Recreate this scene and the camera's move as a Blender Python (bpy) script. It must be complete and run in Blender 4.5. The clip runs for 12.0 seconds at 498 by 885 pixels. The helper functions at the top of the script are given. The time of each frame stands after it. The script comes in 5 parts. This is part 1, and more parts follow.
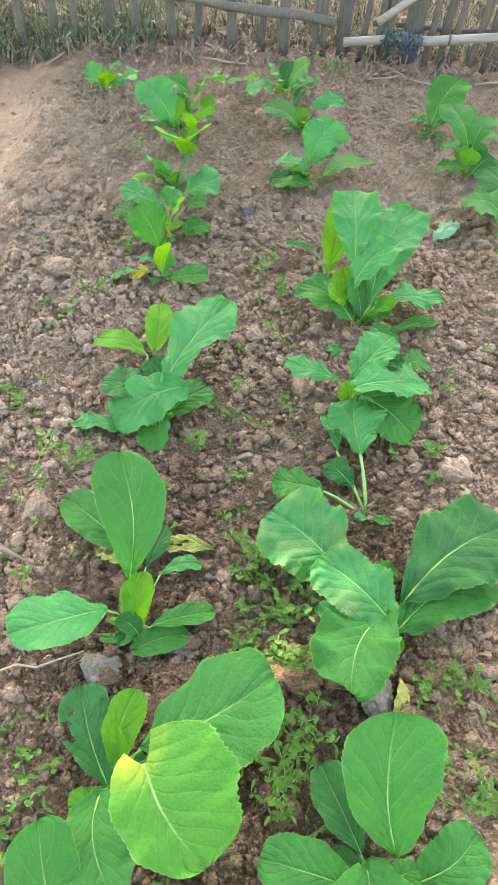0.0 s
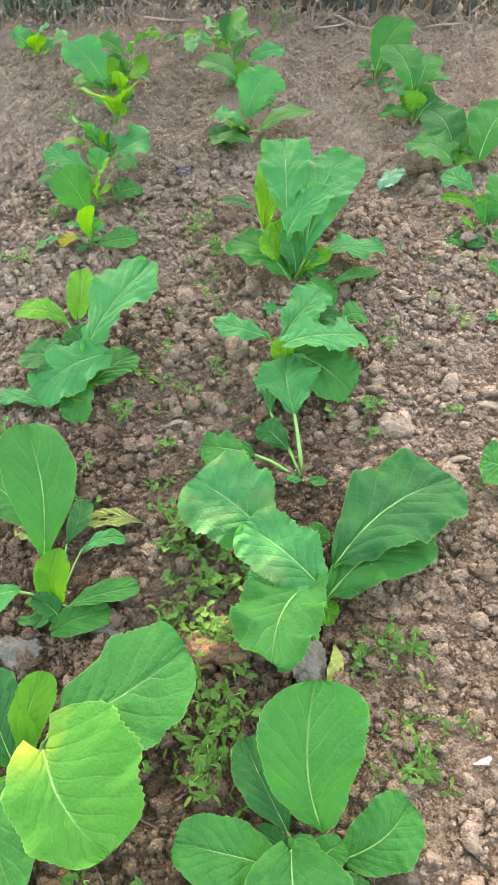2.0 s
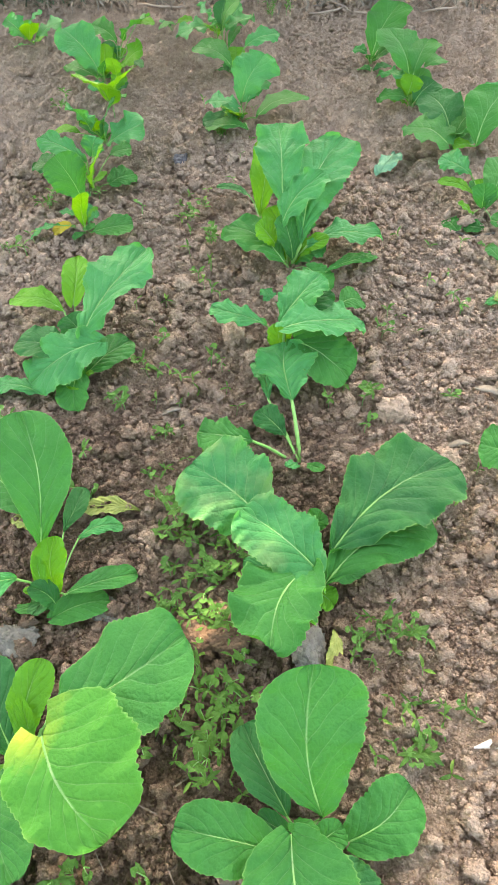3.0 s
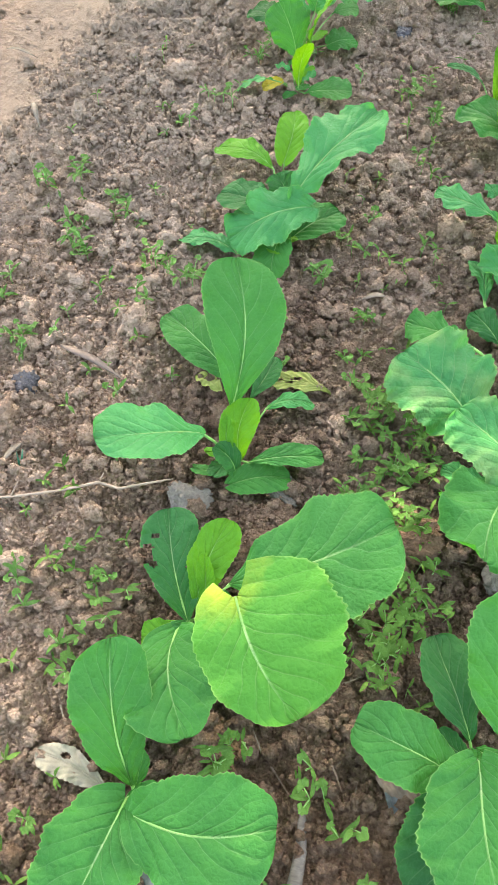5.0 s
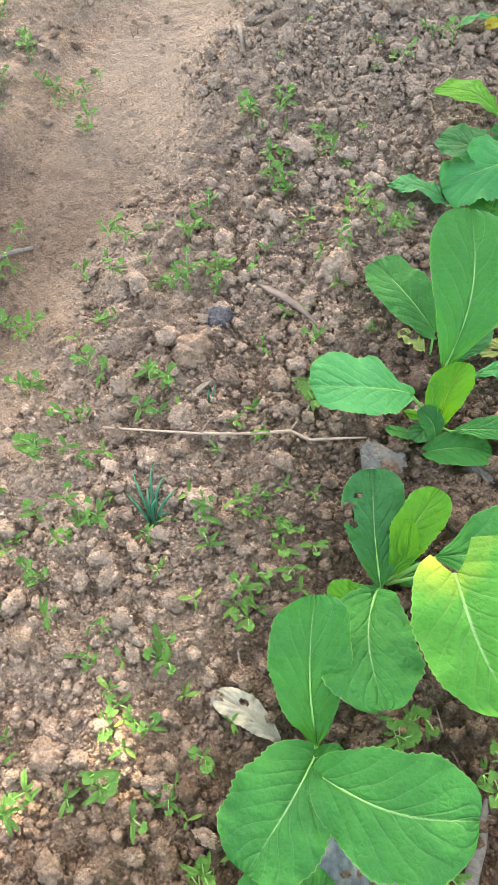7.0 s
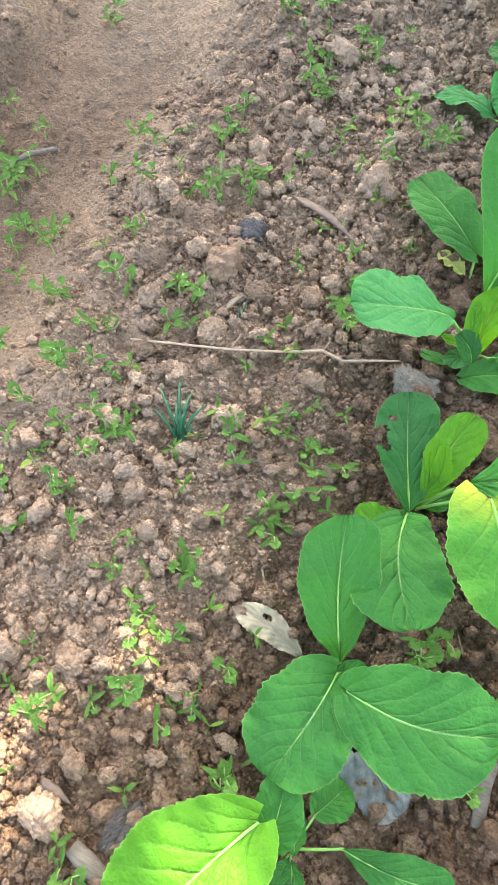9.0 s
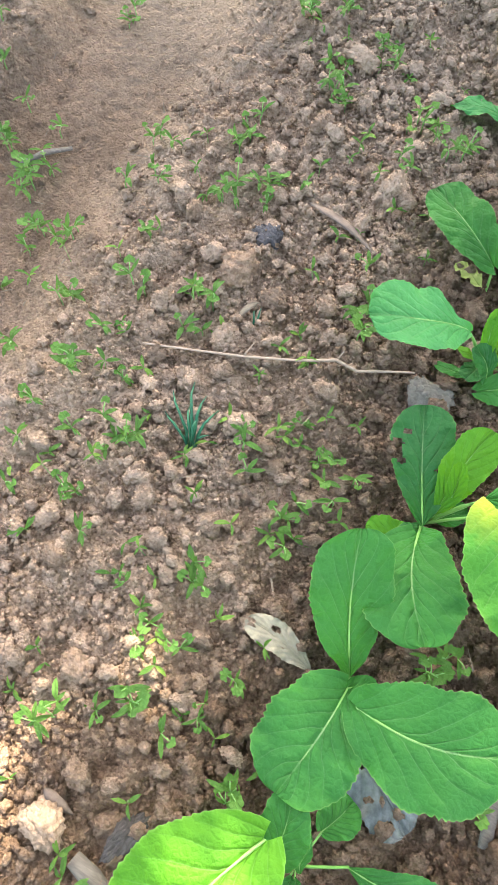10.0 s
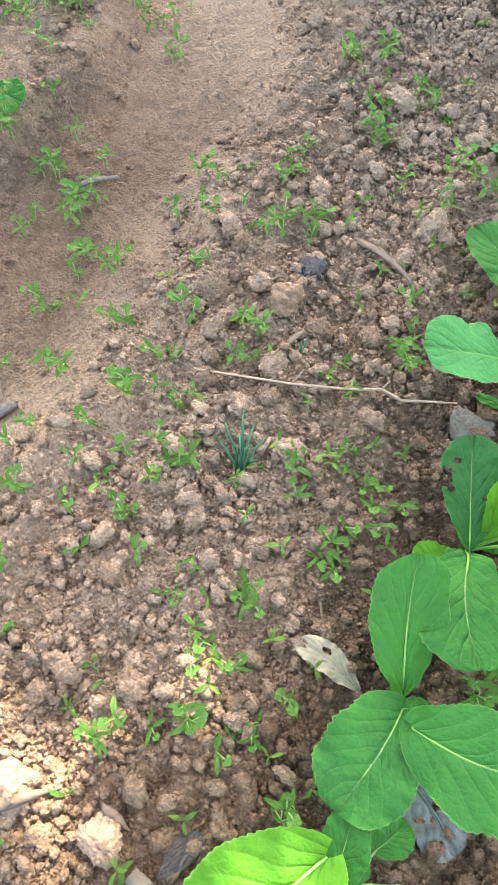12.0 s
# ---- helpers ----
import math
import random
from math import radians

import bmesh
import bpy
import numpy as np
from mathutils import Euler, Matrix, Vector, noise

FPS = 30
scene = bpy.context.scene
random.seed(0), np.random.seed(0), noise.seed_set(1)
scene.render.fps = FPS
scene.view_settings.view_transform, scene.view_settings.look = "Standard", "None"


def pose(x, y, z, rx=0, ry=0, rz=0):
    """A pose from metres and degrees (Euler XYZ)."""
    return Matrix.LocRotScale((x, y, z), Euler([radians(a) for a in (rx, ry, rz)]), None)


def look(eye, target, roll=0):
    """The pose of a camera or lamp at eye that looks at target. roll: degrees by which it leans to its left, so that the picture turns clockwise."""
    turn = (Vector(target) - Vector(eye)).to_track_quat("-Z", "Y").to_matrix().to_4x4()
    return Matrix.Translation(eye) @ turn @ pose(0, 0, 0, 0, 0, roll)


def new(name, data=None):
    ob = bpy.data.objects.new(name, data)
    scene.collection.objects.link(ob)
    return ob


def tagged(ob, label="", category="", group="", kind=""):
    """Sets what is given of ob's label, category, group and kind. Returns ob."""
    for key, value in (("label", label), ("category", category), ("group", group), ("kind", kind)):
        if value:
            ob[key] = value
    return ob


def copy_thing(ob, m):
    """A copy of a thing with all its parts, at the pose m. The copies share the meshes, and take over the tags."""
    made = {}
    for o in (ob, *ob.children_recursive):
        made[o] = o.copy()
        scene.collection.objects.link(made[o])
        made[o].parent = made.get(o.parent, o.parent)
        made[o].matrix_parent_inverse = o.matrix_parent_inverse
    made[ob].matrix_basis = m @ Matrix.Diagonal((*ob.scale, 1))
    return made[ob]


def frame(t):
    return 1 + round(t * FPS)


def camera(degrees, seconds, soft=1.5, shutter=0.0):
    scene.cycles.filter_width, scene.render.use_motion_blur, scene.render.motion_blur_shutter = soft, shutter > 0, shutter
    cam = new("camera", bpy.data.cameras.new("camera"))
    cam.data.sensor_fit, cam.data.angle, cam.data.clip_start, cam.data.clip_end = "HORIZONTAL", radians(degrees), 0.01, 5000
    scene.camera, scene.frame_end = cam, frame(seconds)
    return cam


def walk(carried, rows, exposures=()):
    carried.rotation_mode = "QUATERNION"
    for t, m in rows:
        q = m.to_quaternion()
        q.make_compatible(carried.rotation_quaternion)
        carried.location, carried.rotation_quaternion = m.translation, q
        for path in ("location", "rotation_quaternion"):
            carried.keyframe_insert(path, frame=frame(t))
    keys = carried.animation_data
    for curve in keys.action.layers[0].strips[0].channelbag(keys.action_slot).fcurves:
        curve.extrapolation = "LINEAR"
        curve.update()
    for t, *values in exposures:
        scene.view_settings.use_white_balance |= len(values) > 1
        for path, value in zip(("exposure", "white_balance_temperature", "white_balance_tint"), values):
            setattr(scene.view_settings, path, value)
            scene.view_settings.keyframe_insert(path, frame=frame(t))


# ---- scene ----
cam = camera(38.5, 12.0, soft=0.5)
PATH = [
    (0, (0.026, 0.092, 1.204), (-0.063, 1.291, -0.395), 2.8),
    (0.5, (0.117, 0.127, 1.175), (0.042, 1.279, -0.458), 2.8),
    (1, (0.168, 0.145, 1.157), (0.084, 1.3, -0.473), 1.0),
    (1.5, (0.17, 0.139, 1.152), (0.087, 1.314, -0.465), 0.2),
    (2, (0.171, 0.124, 1.13), (0.072, 1.276, -0.502), -1.1),
    (2.5, (0.18, 0.123, 1.13), (0.092, 1.278, -0.501), -1.2),
    (2.7, (0.184, 0.123, 1.129), (0.093, 1.276, -0.503), -1.7),
    (4.3, (0.04, 0.075, 1.002), (-0.135, 1.076, -0.721), 2.2),
    (4.5, (0.02, 0.076, 0.995), (-0.185, 1.068, -0.73), 2.0),
    (5, (-0.03, 0.067, 0.979), (-0.291, 1.026, -0.756), 0.8),
    (5.5, (-0.076, 0.055, 0.972), (-0.404, 0.972, -0.774), -2.9),
    (6, (-0.109, 0.046, 0.961), (-0.505, 0.905, -0.801), -5.6),
    (6.5, (-0.161, 0.03, 0.948), (-0.619, 0.828, -0.828), -6.7),
    (6.7, (-0.177, 0.029, 0.942), (-0.629, 0.814, -0.841), -5.7),
    (8.3, (-0.223, 0.027, 0.936), (-0.591, 0.712, -0.907), -1.9),
    (8.5, (-0.225, 0.025, 0.93), (-0.589, 0.671, -0.928), -2.5),
    (9, (-0.228, 0.003, 0.918), (-0.581, 0.618, -0.952), -2.1),
    (9.5, (-0.226, 0.009, 0.913), (-0.565, 0.615, -0.963), -1.2),
    (10, (-0.25, 0.005, 0.912), (-0.6, 0.626, -0.956), -0.2),
    (10.5, (-0.255, -0.004, 0.913), (-0.613, 0.616, -0.955), -0.6),
    (11, (-0.266, -0.017, 0.914), (-0.625, 0.632, -0.943), 1.1),
    (11.5, (-0.272, -0.028, 0.917), (-0.637, 0.595, -0.948), -0.0),
    (12, (-0.323, -0.041, 0.94), (-0.666, 0.643, -0.907), 3.6),
]
walk(cam, [(t, look(eye, target, roll)) for t, eye, target, roll in PATH], exposures=[(0.0, 3.70, 8350, 9), (2.7, 3.70, 8500, 8), (5.0, 3.68, 8250, 9), (8.3, 3.58, 8000, 9), (12.0, 3.56, 7950, 9)])

# ---- light ----
SUN_AZ, SUN_EL = 18.0, 46.0          # degrees from +y towards -x, and above the ground
world = bpy.data.worlds.new("sky")
scene.world = world
world.use_nodes = True
wt = world.node_tree
sky = wt.nodes.new("ShaderNodeTexSky")
sky.sky_type = 'NISHITA'
sky.sun_disc = False
sky.sun_elevation = radians(SUN_EL)
sky.sun_rotation = radians(-SUN_AZ)
sky.air_density, sky.dust_density = 1.0, 4.0
wt.links.new(sky.outputs[0], wt.nodes["Background"].inputs[0])
wt.nodes["Background"].inputs[1].default_value = 0.15
sun = new("sun", bpy.data.lights.new("sun", 'SUN'))
sun.data.energy, sun.data.angle, sun.data.color = 2.3, radians(0.5), (1.0, 0.90, 0.76)
sun.matrix_world = look((0, 0, 0), (math.sin(radians(SUN_AZ)) * math.cos(radians(SUN_EL)), -math.cos(radians(SUN_AZ)) * math.cos(radians(SUN_EL)), -math.sin(radians(SUN_EL))))

CROWN_LEAVES = 42000


# ---- materials ----
class Mat:
    """A node material built up step by step."""

    def __init__(self, name, rough=0.8, spec=0.3):
        self.m = bpy.data.materials.new(name)
        self.m.use_nodes = True
        self.t = self.m.node_tree
        self.b = self.t.nodes["Principled BSDF"]
        self.b.inputs["Roughness"].default_value = rough
        self.b.inputs["Specular IOR Level"].default_value = spec
        self.co = self.t.nodes.new("ShaderNodeTexCoord")

    def node(self, kind, **inputs):
        n = self.t.nodes.new(kind)
        for k, v in inputs.items():
            self.put(n, k.replace("_", " "), v)
        return n

    def put(self, n, key, v):
        if isinstance(v, bpy.types.NodeSocket):
            self.t.links.new(v, n.inputs[key])
        else:
            n.inputs[key].default_value = v

    def noise(self, scale, detail=4.0, rough=0.6, vec=None, which="Object"):
        n = self.node("ShaderNodeTexNoise", Scale=scale, Detail=detail, Roughness=rough)
        self.t.links.new(vec or self.co.outputs[which], n.inputs["Vector"])
        return n.outputs["Fac"]

    def voronoi(self, scale, feature='F1', which="Object"):
        n = self.node("ShaderNodeTexVoronoi", Scale=scale)
        n.feature = feature
        self.t.links.new(self.co.outputs[which], n.inputs["Vector"])
        return n.outputs["Distance"]

    def ramp(self, fac, *stops):
        n = self.node("ShaderNodeValToRGB", Fac=fac)
        e = n.color_ramp.elements
        while len(e) < len(stops):
            e.new(0.5)
        for el, (p, c) in zip(e, stops):
            el.position, el.color = p, (c, c, c, 1) if isinstance(c, (int, float)) else (*c, 1)
        return n.outputs["Color"]

    def mix(self, fac, a, b, mode='MIX'):
        n = self.t.nodes.new("ShaderNodeMix")
        n.data_type, n.blend_type = 'RGBA', mode
        for i, v in ((0, fac), (6, a), (7, b)):
            if isinstance(v, bpy.types.NodeSocket):
                self.t.links.new(v, n.inputs[i])
            else:
                n.inputs[i].default_value = v if i == 0 else (*v, 1)
        return n.outputs[2]

    def math(self, op, a, b=0.0):
        n = self.t.nodes.new("ShaderNodeMath")
        n.operation = op
        for i, v in ((0, a), (1, b)):
            if isinstance(v, bpy.types.NodeSocket):
                self.t.links.new(v, n.inputs[i])
            else:
                n.inputs[i].default_value = v
        return n.outputs[0]

    def color(self, c):
        self.put(self.b, "Base Color", c if isinstance(c, bpy.types.NodeSocket) else (*c, 1))
        return self

    def bump(self, height, strength=0.5, distance=0.002):
        n = self.node("ShaderNodeBump", Strength=strength, Distance=distance, Height=height)
        self.t.links.new(n.outputs[0], self.b.inputs["Normal"])
        return self


def soil_material(name, light, mid, dark, per_piece="", relief=0.006):
    """Dry crumbly earth: pale dusty tops, redder fresh breaks, granules a few millimetres wide; moist near the roots, dusty on the path."""
    k = Mat(name, 0.95, 0.12)
    c = k.mix(k.ramp(k.noise(2.6, 5, 0.6), (0.38, 0), (0.62, 1)), mid, light)
    c = k.mix(k.ramp(k.noise(11, 6, 0.65), (0.46, 0), (0.72, 0.62)), c, dark)
    grain = k.node("ShaderNodeTexVoronoi", Scale=230.0)
    k.t.links.new(k.co.outputs["Object"], grain.inputs["Vector"])
    one = k.node("ShaderNodeSeparateColor", Color=grain.outputs["Color"]).outputs[0]
    c = k.mix(k.ramp(one, (0.0, 0.5), (0.4, 0.0)), c, dark)
    c = k.mix(k.ramp(one, (0.62, 0.0), (1.0, 0.5)), c, tuple(min(1, x * 1.12) for x in light))
    c = k.mix(k.ramp(k.noise(190, 5, 0.7), (0.35, 0), (0.75, 0.6)), c, light)
    if per_piece:
        r = k.t.nodes.new("ShaderNodeNewGeometry").outputs["Random Per Island"] if per_piece == "island" else k.t.nodes.new("ShaderNodeObjectInfo").outputs["Random"]
        c = k.mix(k.ramp(r, (0.0, 0.5), (0.35, 0.0)), c, dark)
        c = k.mix(k.ramp(r, (0.5, 0.0), (1.0, 0.35)), c, light)
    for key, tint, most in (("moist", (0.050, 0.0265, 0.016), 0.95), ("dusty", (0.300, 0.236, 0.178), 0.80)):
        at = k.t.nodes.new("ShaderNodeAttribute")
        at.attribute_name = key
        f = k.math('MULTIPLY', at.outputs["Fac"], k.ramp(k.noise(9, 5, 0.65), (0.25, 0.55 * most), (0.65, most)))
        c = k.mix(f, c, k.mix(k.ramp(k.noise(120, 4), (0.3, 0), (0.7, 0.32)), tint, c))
    k.color(c)
    h = k.math('ADD', k.math('MULTIPLY', k.noise(520, 4, 0.75), 0.4), k.noise(150, 6, 0.75))
    h = k.math('SUBTRACT', h, k.math('MULTIPLY', grain.outputs["Distance"], 0.9))
    h = k.math('ADD', h, k.math('SUBTRACT', k.math('MULTIPLY', k.noise(38, 4, 0.6), 1.8), k.math('MULTIPLY', k.voronoi(52), 1.2))) if not per_piece else h
    return k.bump(h, 1.0, relief).m


SOIL_L, SOIL_M, SOIL_D = (0.400, 0.300, 0.226), (0.296, 0.203, 0.143), (0.120, 0.069, 0.042)
SOIL = soil_material("soil", (0.375, 0.280, 0.208), (0.276, 0.189, 0.132), (0.120, 0.069, 0.042), "", 0.008)
CRUMB = soil_material("soil_crumbs", SOIL_L, SOIL_M, SOIL_D, "island")
CLOD = soil_material("soil_clod", SOIL_L, SOIL_M, SOIL_D, "object")
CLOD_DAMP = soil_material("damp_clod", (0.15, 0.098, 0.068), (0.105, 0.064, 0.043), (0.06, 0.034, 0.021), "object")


def leaf_material(name, deep, young, trans, patch=None, patch_at=(0.55, 0.62), patch_scale=14, shine=0.5, piecewise=False, spots=()):
    """A living leaf: thin pale veins along the blade's own coordinates, a fine net between them, blotches, light that shines through."""
    k = Mat(name, shine + 0.08, 0.15)
    uv = k.t.nodes.new("ShaderNodeUVMap")
    sep = k.node("ShaderNodeSeparateXYZ")
    k.t.links.new(uv.outputs[0], sep.inputs[0])
    side = k.math('ABSOLUTE', k.math('SUBTRACT', sep.outputs[1], 0.5))
    lat = k.math('ABSOLUTE', k.math('SUBTRACT', k.math('FRACT', sep.outputs[0]), 0.5))
    vein = k.math('MULTIPLY', k.ramp(lat, (0.0, 1.0), (0.045, 0.0)), k.ramp(side, (0.02, 1.0), (0.45, 0.25)))
    vale = k.math('MULTIPLY', k.ramp(lat, (0.0, 1.0), (0.16, 0.0)), k.ramp(side, (0.02, 1.0), (0.47, 0.3)))
    mid = k.math('MULTIPLY', k.ramp(side, (0.004, 1.0), (0.012, 0.0)), k.ramp(k.math('DIVIDE', sep.outputs[0], 6.5), (0.3, 1.0), (0.85, 0.2)))
    groove = k.ramp(side, (0.0, 1.0), (0.05, 0.0))
    veins = k.math('MAXIMUM', vein, mid)
    cell = k.voronoi(120, 'DISTANCE_TO_EDGE')
    fine = k.voronoi(330, 'DISTANCE_TO_EDGE')
    base = k.mix(k.ramp(k.noise(16, 5, 0.6), (0.36, 0), (0.66, 1)), deep, young)
    # yellow-green mottling stands in for light dappled by a tree crown
    base = k.mix(k.ramp(k.noise(7, 3), (0.5, 0), (0.75, 0.4)), base, tuple(x * y for x, y in zip(young, (1.7, 1.25, 0.9))))
    rnd = k.t.nodes.new("ShaderNodeObjectInfo").outputs["Random"]
    base = k.mix(k.math('MULTIPLY', rnd, 0.5), base, young)
    if piecewise:
        isle = k.t.nodes.new("ShaderNodeNewGeometry").outputs["Random Per Island"]
        base = k.mix(k.ramp(isle, (0.0, 0.7), (0.4, 0.0)), base, deep)
        base = k.mix(k.ramp(isle, (0.62, 0.0), (1.0, 0.65)), base, (0.24, 0.40, 0.07))
    glow = trans
    if patch:
        pf = k.ramp(k.math('ADD', k.noise(patch_scale, 4, 0.55), k.math('MULTIPLY', side, 0.25)), (patch_at[0], 0), (patch_at[1], 0.9))
        base = k.mix(pf, base, patch)
        glow = k.mix(pf, trans, patch)
    for at, reach, tone in spots:
        far = k.node("ShaderNodeVectorMath")
        far.operation = 'DISTANCE'
        k.t.links.new(k.co.outputs["Object"], far.inputs[0])
        far.inputs[1].default_value = at
        sf = k.ramp(k.math('ADD', k.math('DIVIDE', far.outputs["Value"], reach), k.math('MULTIPLY', k.noise(22, 4, 0.6), 0.9)), (0.55, 0.9), (1.65, 0.0))
        base = k.mix(sf, base, tone)
        glow = k.mix(sf, glow, tone)
    edge = k.ramp(side, (0.485, 0.0), (0.5, 0.5))
    net = k.math('MAXIMUM', k.ramp(cell, (0.0, 0.18), (0.05, 0.0)), k.ramp(fine, (0.0, 0.12), (0.07, 0.0)))
    pale = tuple(min(0.5, 1.6 * y + 0.06 * t) for y, t in zip(young, (0.9, 1.0, 0.7)))
    col = k.mix(net, k.mix(edge, base, (0.25, 0.42, 0.12)), pale)
    col = k.mix(k.math('ADD', k.math('MULTIPLY', vein, 0.24), k.math('MULTIPLY', mid, 0.75)), col, (0.30, 0.46, 0.21))
    col = k.mix(k.ramp(k.noise(240, 2), (0.74, 0), (0.8, 0.25)), col, (0.2, 0.33, 0.15))
    k.color(col)
    h = k.math('MULTIPLY', k.ramp(cell, (0.0, 0.0), (0.3, 1.0)), 0.16)
    h = k.math('ADD', h, k.math('SUBTRACT', k.math('MULTIPLY', k.noise(60, 3), 0.9), k.math('ADD', k.math('MULTIPLY', vale, 0.34), k.math('MULTIPLY', groove, 0.5))))
    h = k.math('ADD', h, k.math('MULTIPLY', k.noise(170, 3, 0.6), 0.3))
    k.bump(h, 0.9, 0.0045)
    tr = k.node("ShaderNodeBsdfTranslucent", Color=k.mix(k.math('MULTIPLY', veins, 0.4), glow, (0.3, 0.42, 0.1)) if isinstance(glow, bpy.types.NodeSocket) else (*glow, 1))
    ms = k.node("ShaderNodeMixShader", Fac=0.34)
    k.t.links.new(k.b.outputs[0], ms.inputs[1])
    k.t.links.new(tr.outputs[0], ms.inputs[2])
    k.t.links.new(ms.outputs[0], k.t.nodes["Material Output"].inputs[0])
    return k.m


LEAF = leaf_material("mustard_leaf", (0.011, 0.098, 0.021), (0.026, 0.158, 0.031), (0.058, 0.300, 0.018))
LEAF_DARK = leaf_material("mustard_leaf_dark", (0.009, 0.078, 0.023), (0.018, 0.118, 0.031), (0.034, 0.230, 0.020))
# Pale blue-green colour stands in for the sky's sheen on these leaves.
LEAF_PALE = leaf_material("mustard_leaf_sky_sheen", (0.019, 0.150, 0.043), (0.040, 0.222, 0.070), (0.070, 0.340, 0.030), shine=0.46)
# Young leaves, and backlit and sunlit ones whose glow is put into the colour.
LEAF_BRIGHT = leaf_material("mustard_leaf_young_backlit", (0.034, 0.170, 0.012), (0.060, 0.226, 0.015), (0.160, 0.410, 0.006))
# First spot yellows the left lobe; the second paints sunlight on the lower half.
LEAF_YELLOW_SUNLIT = leaf_material("mustard_leaf_yellow_sunlit", (0.022, 0.145, 0.020), (0.046, 0.205, 0.027), (0.090, 0.330, 0.020), (0.170, 0.290, 0.045), (0.58, 0.78), 7,
                               spots=(((0.035, -0.005, 0.17), 0.115, (0.26, 0.35, 0.038)), ((0.165, -0.10, 0.15), 0.075, (0.19, 0.31, 0.06))))
# The pale patches paint sun dapples and sheen into the blade colour.
LEAF_DAPPLED = leaf_material("mustard_leaf_sun_dappled", (0.018, 0.140, 0.046), (0.032, 0.186, 0.055), (0.070, 0.340, 0.030), (0.150, 0.270, 0.095), (0.57, 0.78), 11)
LEAF_YELLOW = leaf_material("mustard_leaf_yellow", (0.374, 0.286, 0.025), (0.422, 0.340, 0.043), (0.408, 0.306, 0.017))
WEED = leaf_material("weed_leaf", (0.036, 0.118, 0.024), (0.088, 0.205, 0.044), (0.130, 0.265, 0.024), piecewise=True)
CROWN_LEAF = leaf_material("tree_leaf", (0.034, 0.082, 0.025), (0.054, 0.116, 0.034), (0.082, 0.150, 0.025))


def plain(name, a, b, scale=40, rough=0.75, stretch=None, bump=0.5, spec=0.25):
    k = Mat(name, rough, spec)
    vec = None
    if stretch:
        mp = k.node("ShaderNodeMapping", Scale=stretch)
        k.t.links.new(k.co.outputs["Object"], mp.inputs[0])
        vec = mp.outputs[0]
    f = k.noise(scale, 6, 0.65, vec)
    c = k.mix(k.ramp(f, (0.3, 0), (0.7, 1)), a, b)
    r = k.t.nodes.new("ShaderNodeObjectInfo").outputs["Random"]
    c = k.mix(k.math('MULTIPLY', r, 0.35), c, a)
    c = k.mix(k.ramp(k.noise(6, 4), (0.55, 0), (0.8, 0.5)), c, tuple(x * 0.55 for x in a))
    k.color(c)
    return k.bump(k.noise(scale * 3, 5, 0.7, vec), bump, 0.003).m


STALK = plain("leaf_stalk", (0.11, 0.28, 0.06), (0.19, 0.37, 0.11), 30, 0.4, bump=0.15)
WEED_DARK = plain("chive_leaf", (0.006, 0.070, 0.036), (0.016, 0.120, 0.060), 40, 0.4, bump=0.1)
BAMBOO = plain("weathered_bamboo", (0.080, 0.074, 0.056), (0.142, 0.130, 0.104), 30, 0.8, (6, 6, 0.6))
BAMBOO_DARK = plain("dark_weathered_bamboo", (0.065, 0.058, 0.046), (0.120, 0.108, 0.088), 30, 0.8, (6, 6, 0.6))
BAMBOO_PALE = plain("pale_bamboo", (0.20, 0.178, 0.145), (0.29, 0.262, 0.222), 20, 0.6, (0.6, 6, 6))
STRAW = plain("dry_straw", (0.125, 0.100, 0.074), (0.225, 0.190, 0.146), 60, 0.8)
TWIG = plain("dry_twig", (0.245, 0.184, 0.136), (0.340, 0.272, 0.211), 80, 0.8)
WOOD = plain("grey_wood", (0.088, 0.078, 0.068), (0.197, 0.180, 0.156), 50, 0.85, (1, 8, 8))
DEAD_LEAF = plain("dead_leaf_pale", (0.145, 0.132, 0.105), (0.320, 0.295, 0.205), 45, 0.75)
DEAD_BROWN = plain("dead_leaf_brown", (0.10, 0.072, 0.056), (0.175, 0.135, 0.108), 60, 0.8)
DEAD_MAUVE = plain("dead_leaf_mauve", (0.17, 0.135, 0.118), (0.25, 0.205, 0.182), 40, 0.75)
DEAD_WHITE = plain("dead_leaf_white", (0.36, 0.355, 0.33), (0.52, 0.51, 0.48), 30, 0.7)
DEAD_YELLOW = plain("dead_leaf_yellow", (0.136, 0.177, 0.034), (0.286, 0.299, 0.102), 60, 0.7)
DEAD_SILVER = plain("dead_leaf_grey", (0.034, 0.044, 0.048), (0.184, 0.211, 0.211), 55, 0.5)
PALE_GREEN = plain("wilted_leaf", (0.068, 0.190, 0.102), (0.122, 0.258, 0.150), 40, 0.6)
STONE = soil_material("grey_stone", (0.172, 0.156, 0.134), (0.128, 0.114, 0.097), (0.080, 0.066, 0.055), "", 0.003)
ASH = soil_material("dark_ash", (0.160, 0.152, 0.156), (0.090, 0.083, 0.087), (0.034, 0.031, 0.031), "object")
CHAR = soil_material("charcoal", (0.110, 0.102, 0.098), (0.055, 0.050, 0.049), (0.030, 0.026, 0.026), "object")
CLOTH = plain("blue_cloth", (0.030, 0.056, 0.076), (0.080, 0.122, 0.150), 30, 0.9)
NET = plain("green_net", (0.020, 0.058, 0.046), (0.045, 0.100, 0.080), 40, 0.8)
DRY_GRASS = plain("dry_grass", (0.100, 0.088, 0.064), (0.215, 0.192, 0.142), 8, 0.85)
GREEN_GRASS = plain("faded_grass", (0.041, 0.075, 0.037), (0.088, 0.129, 0.068), 8, 0.8)


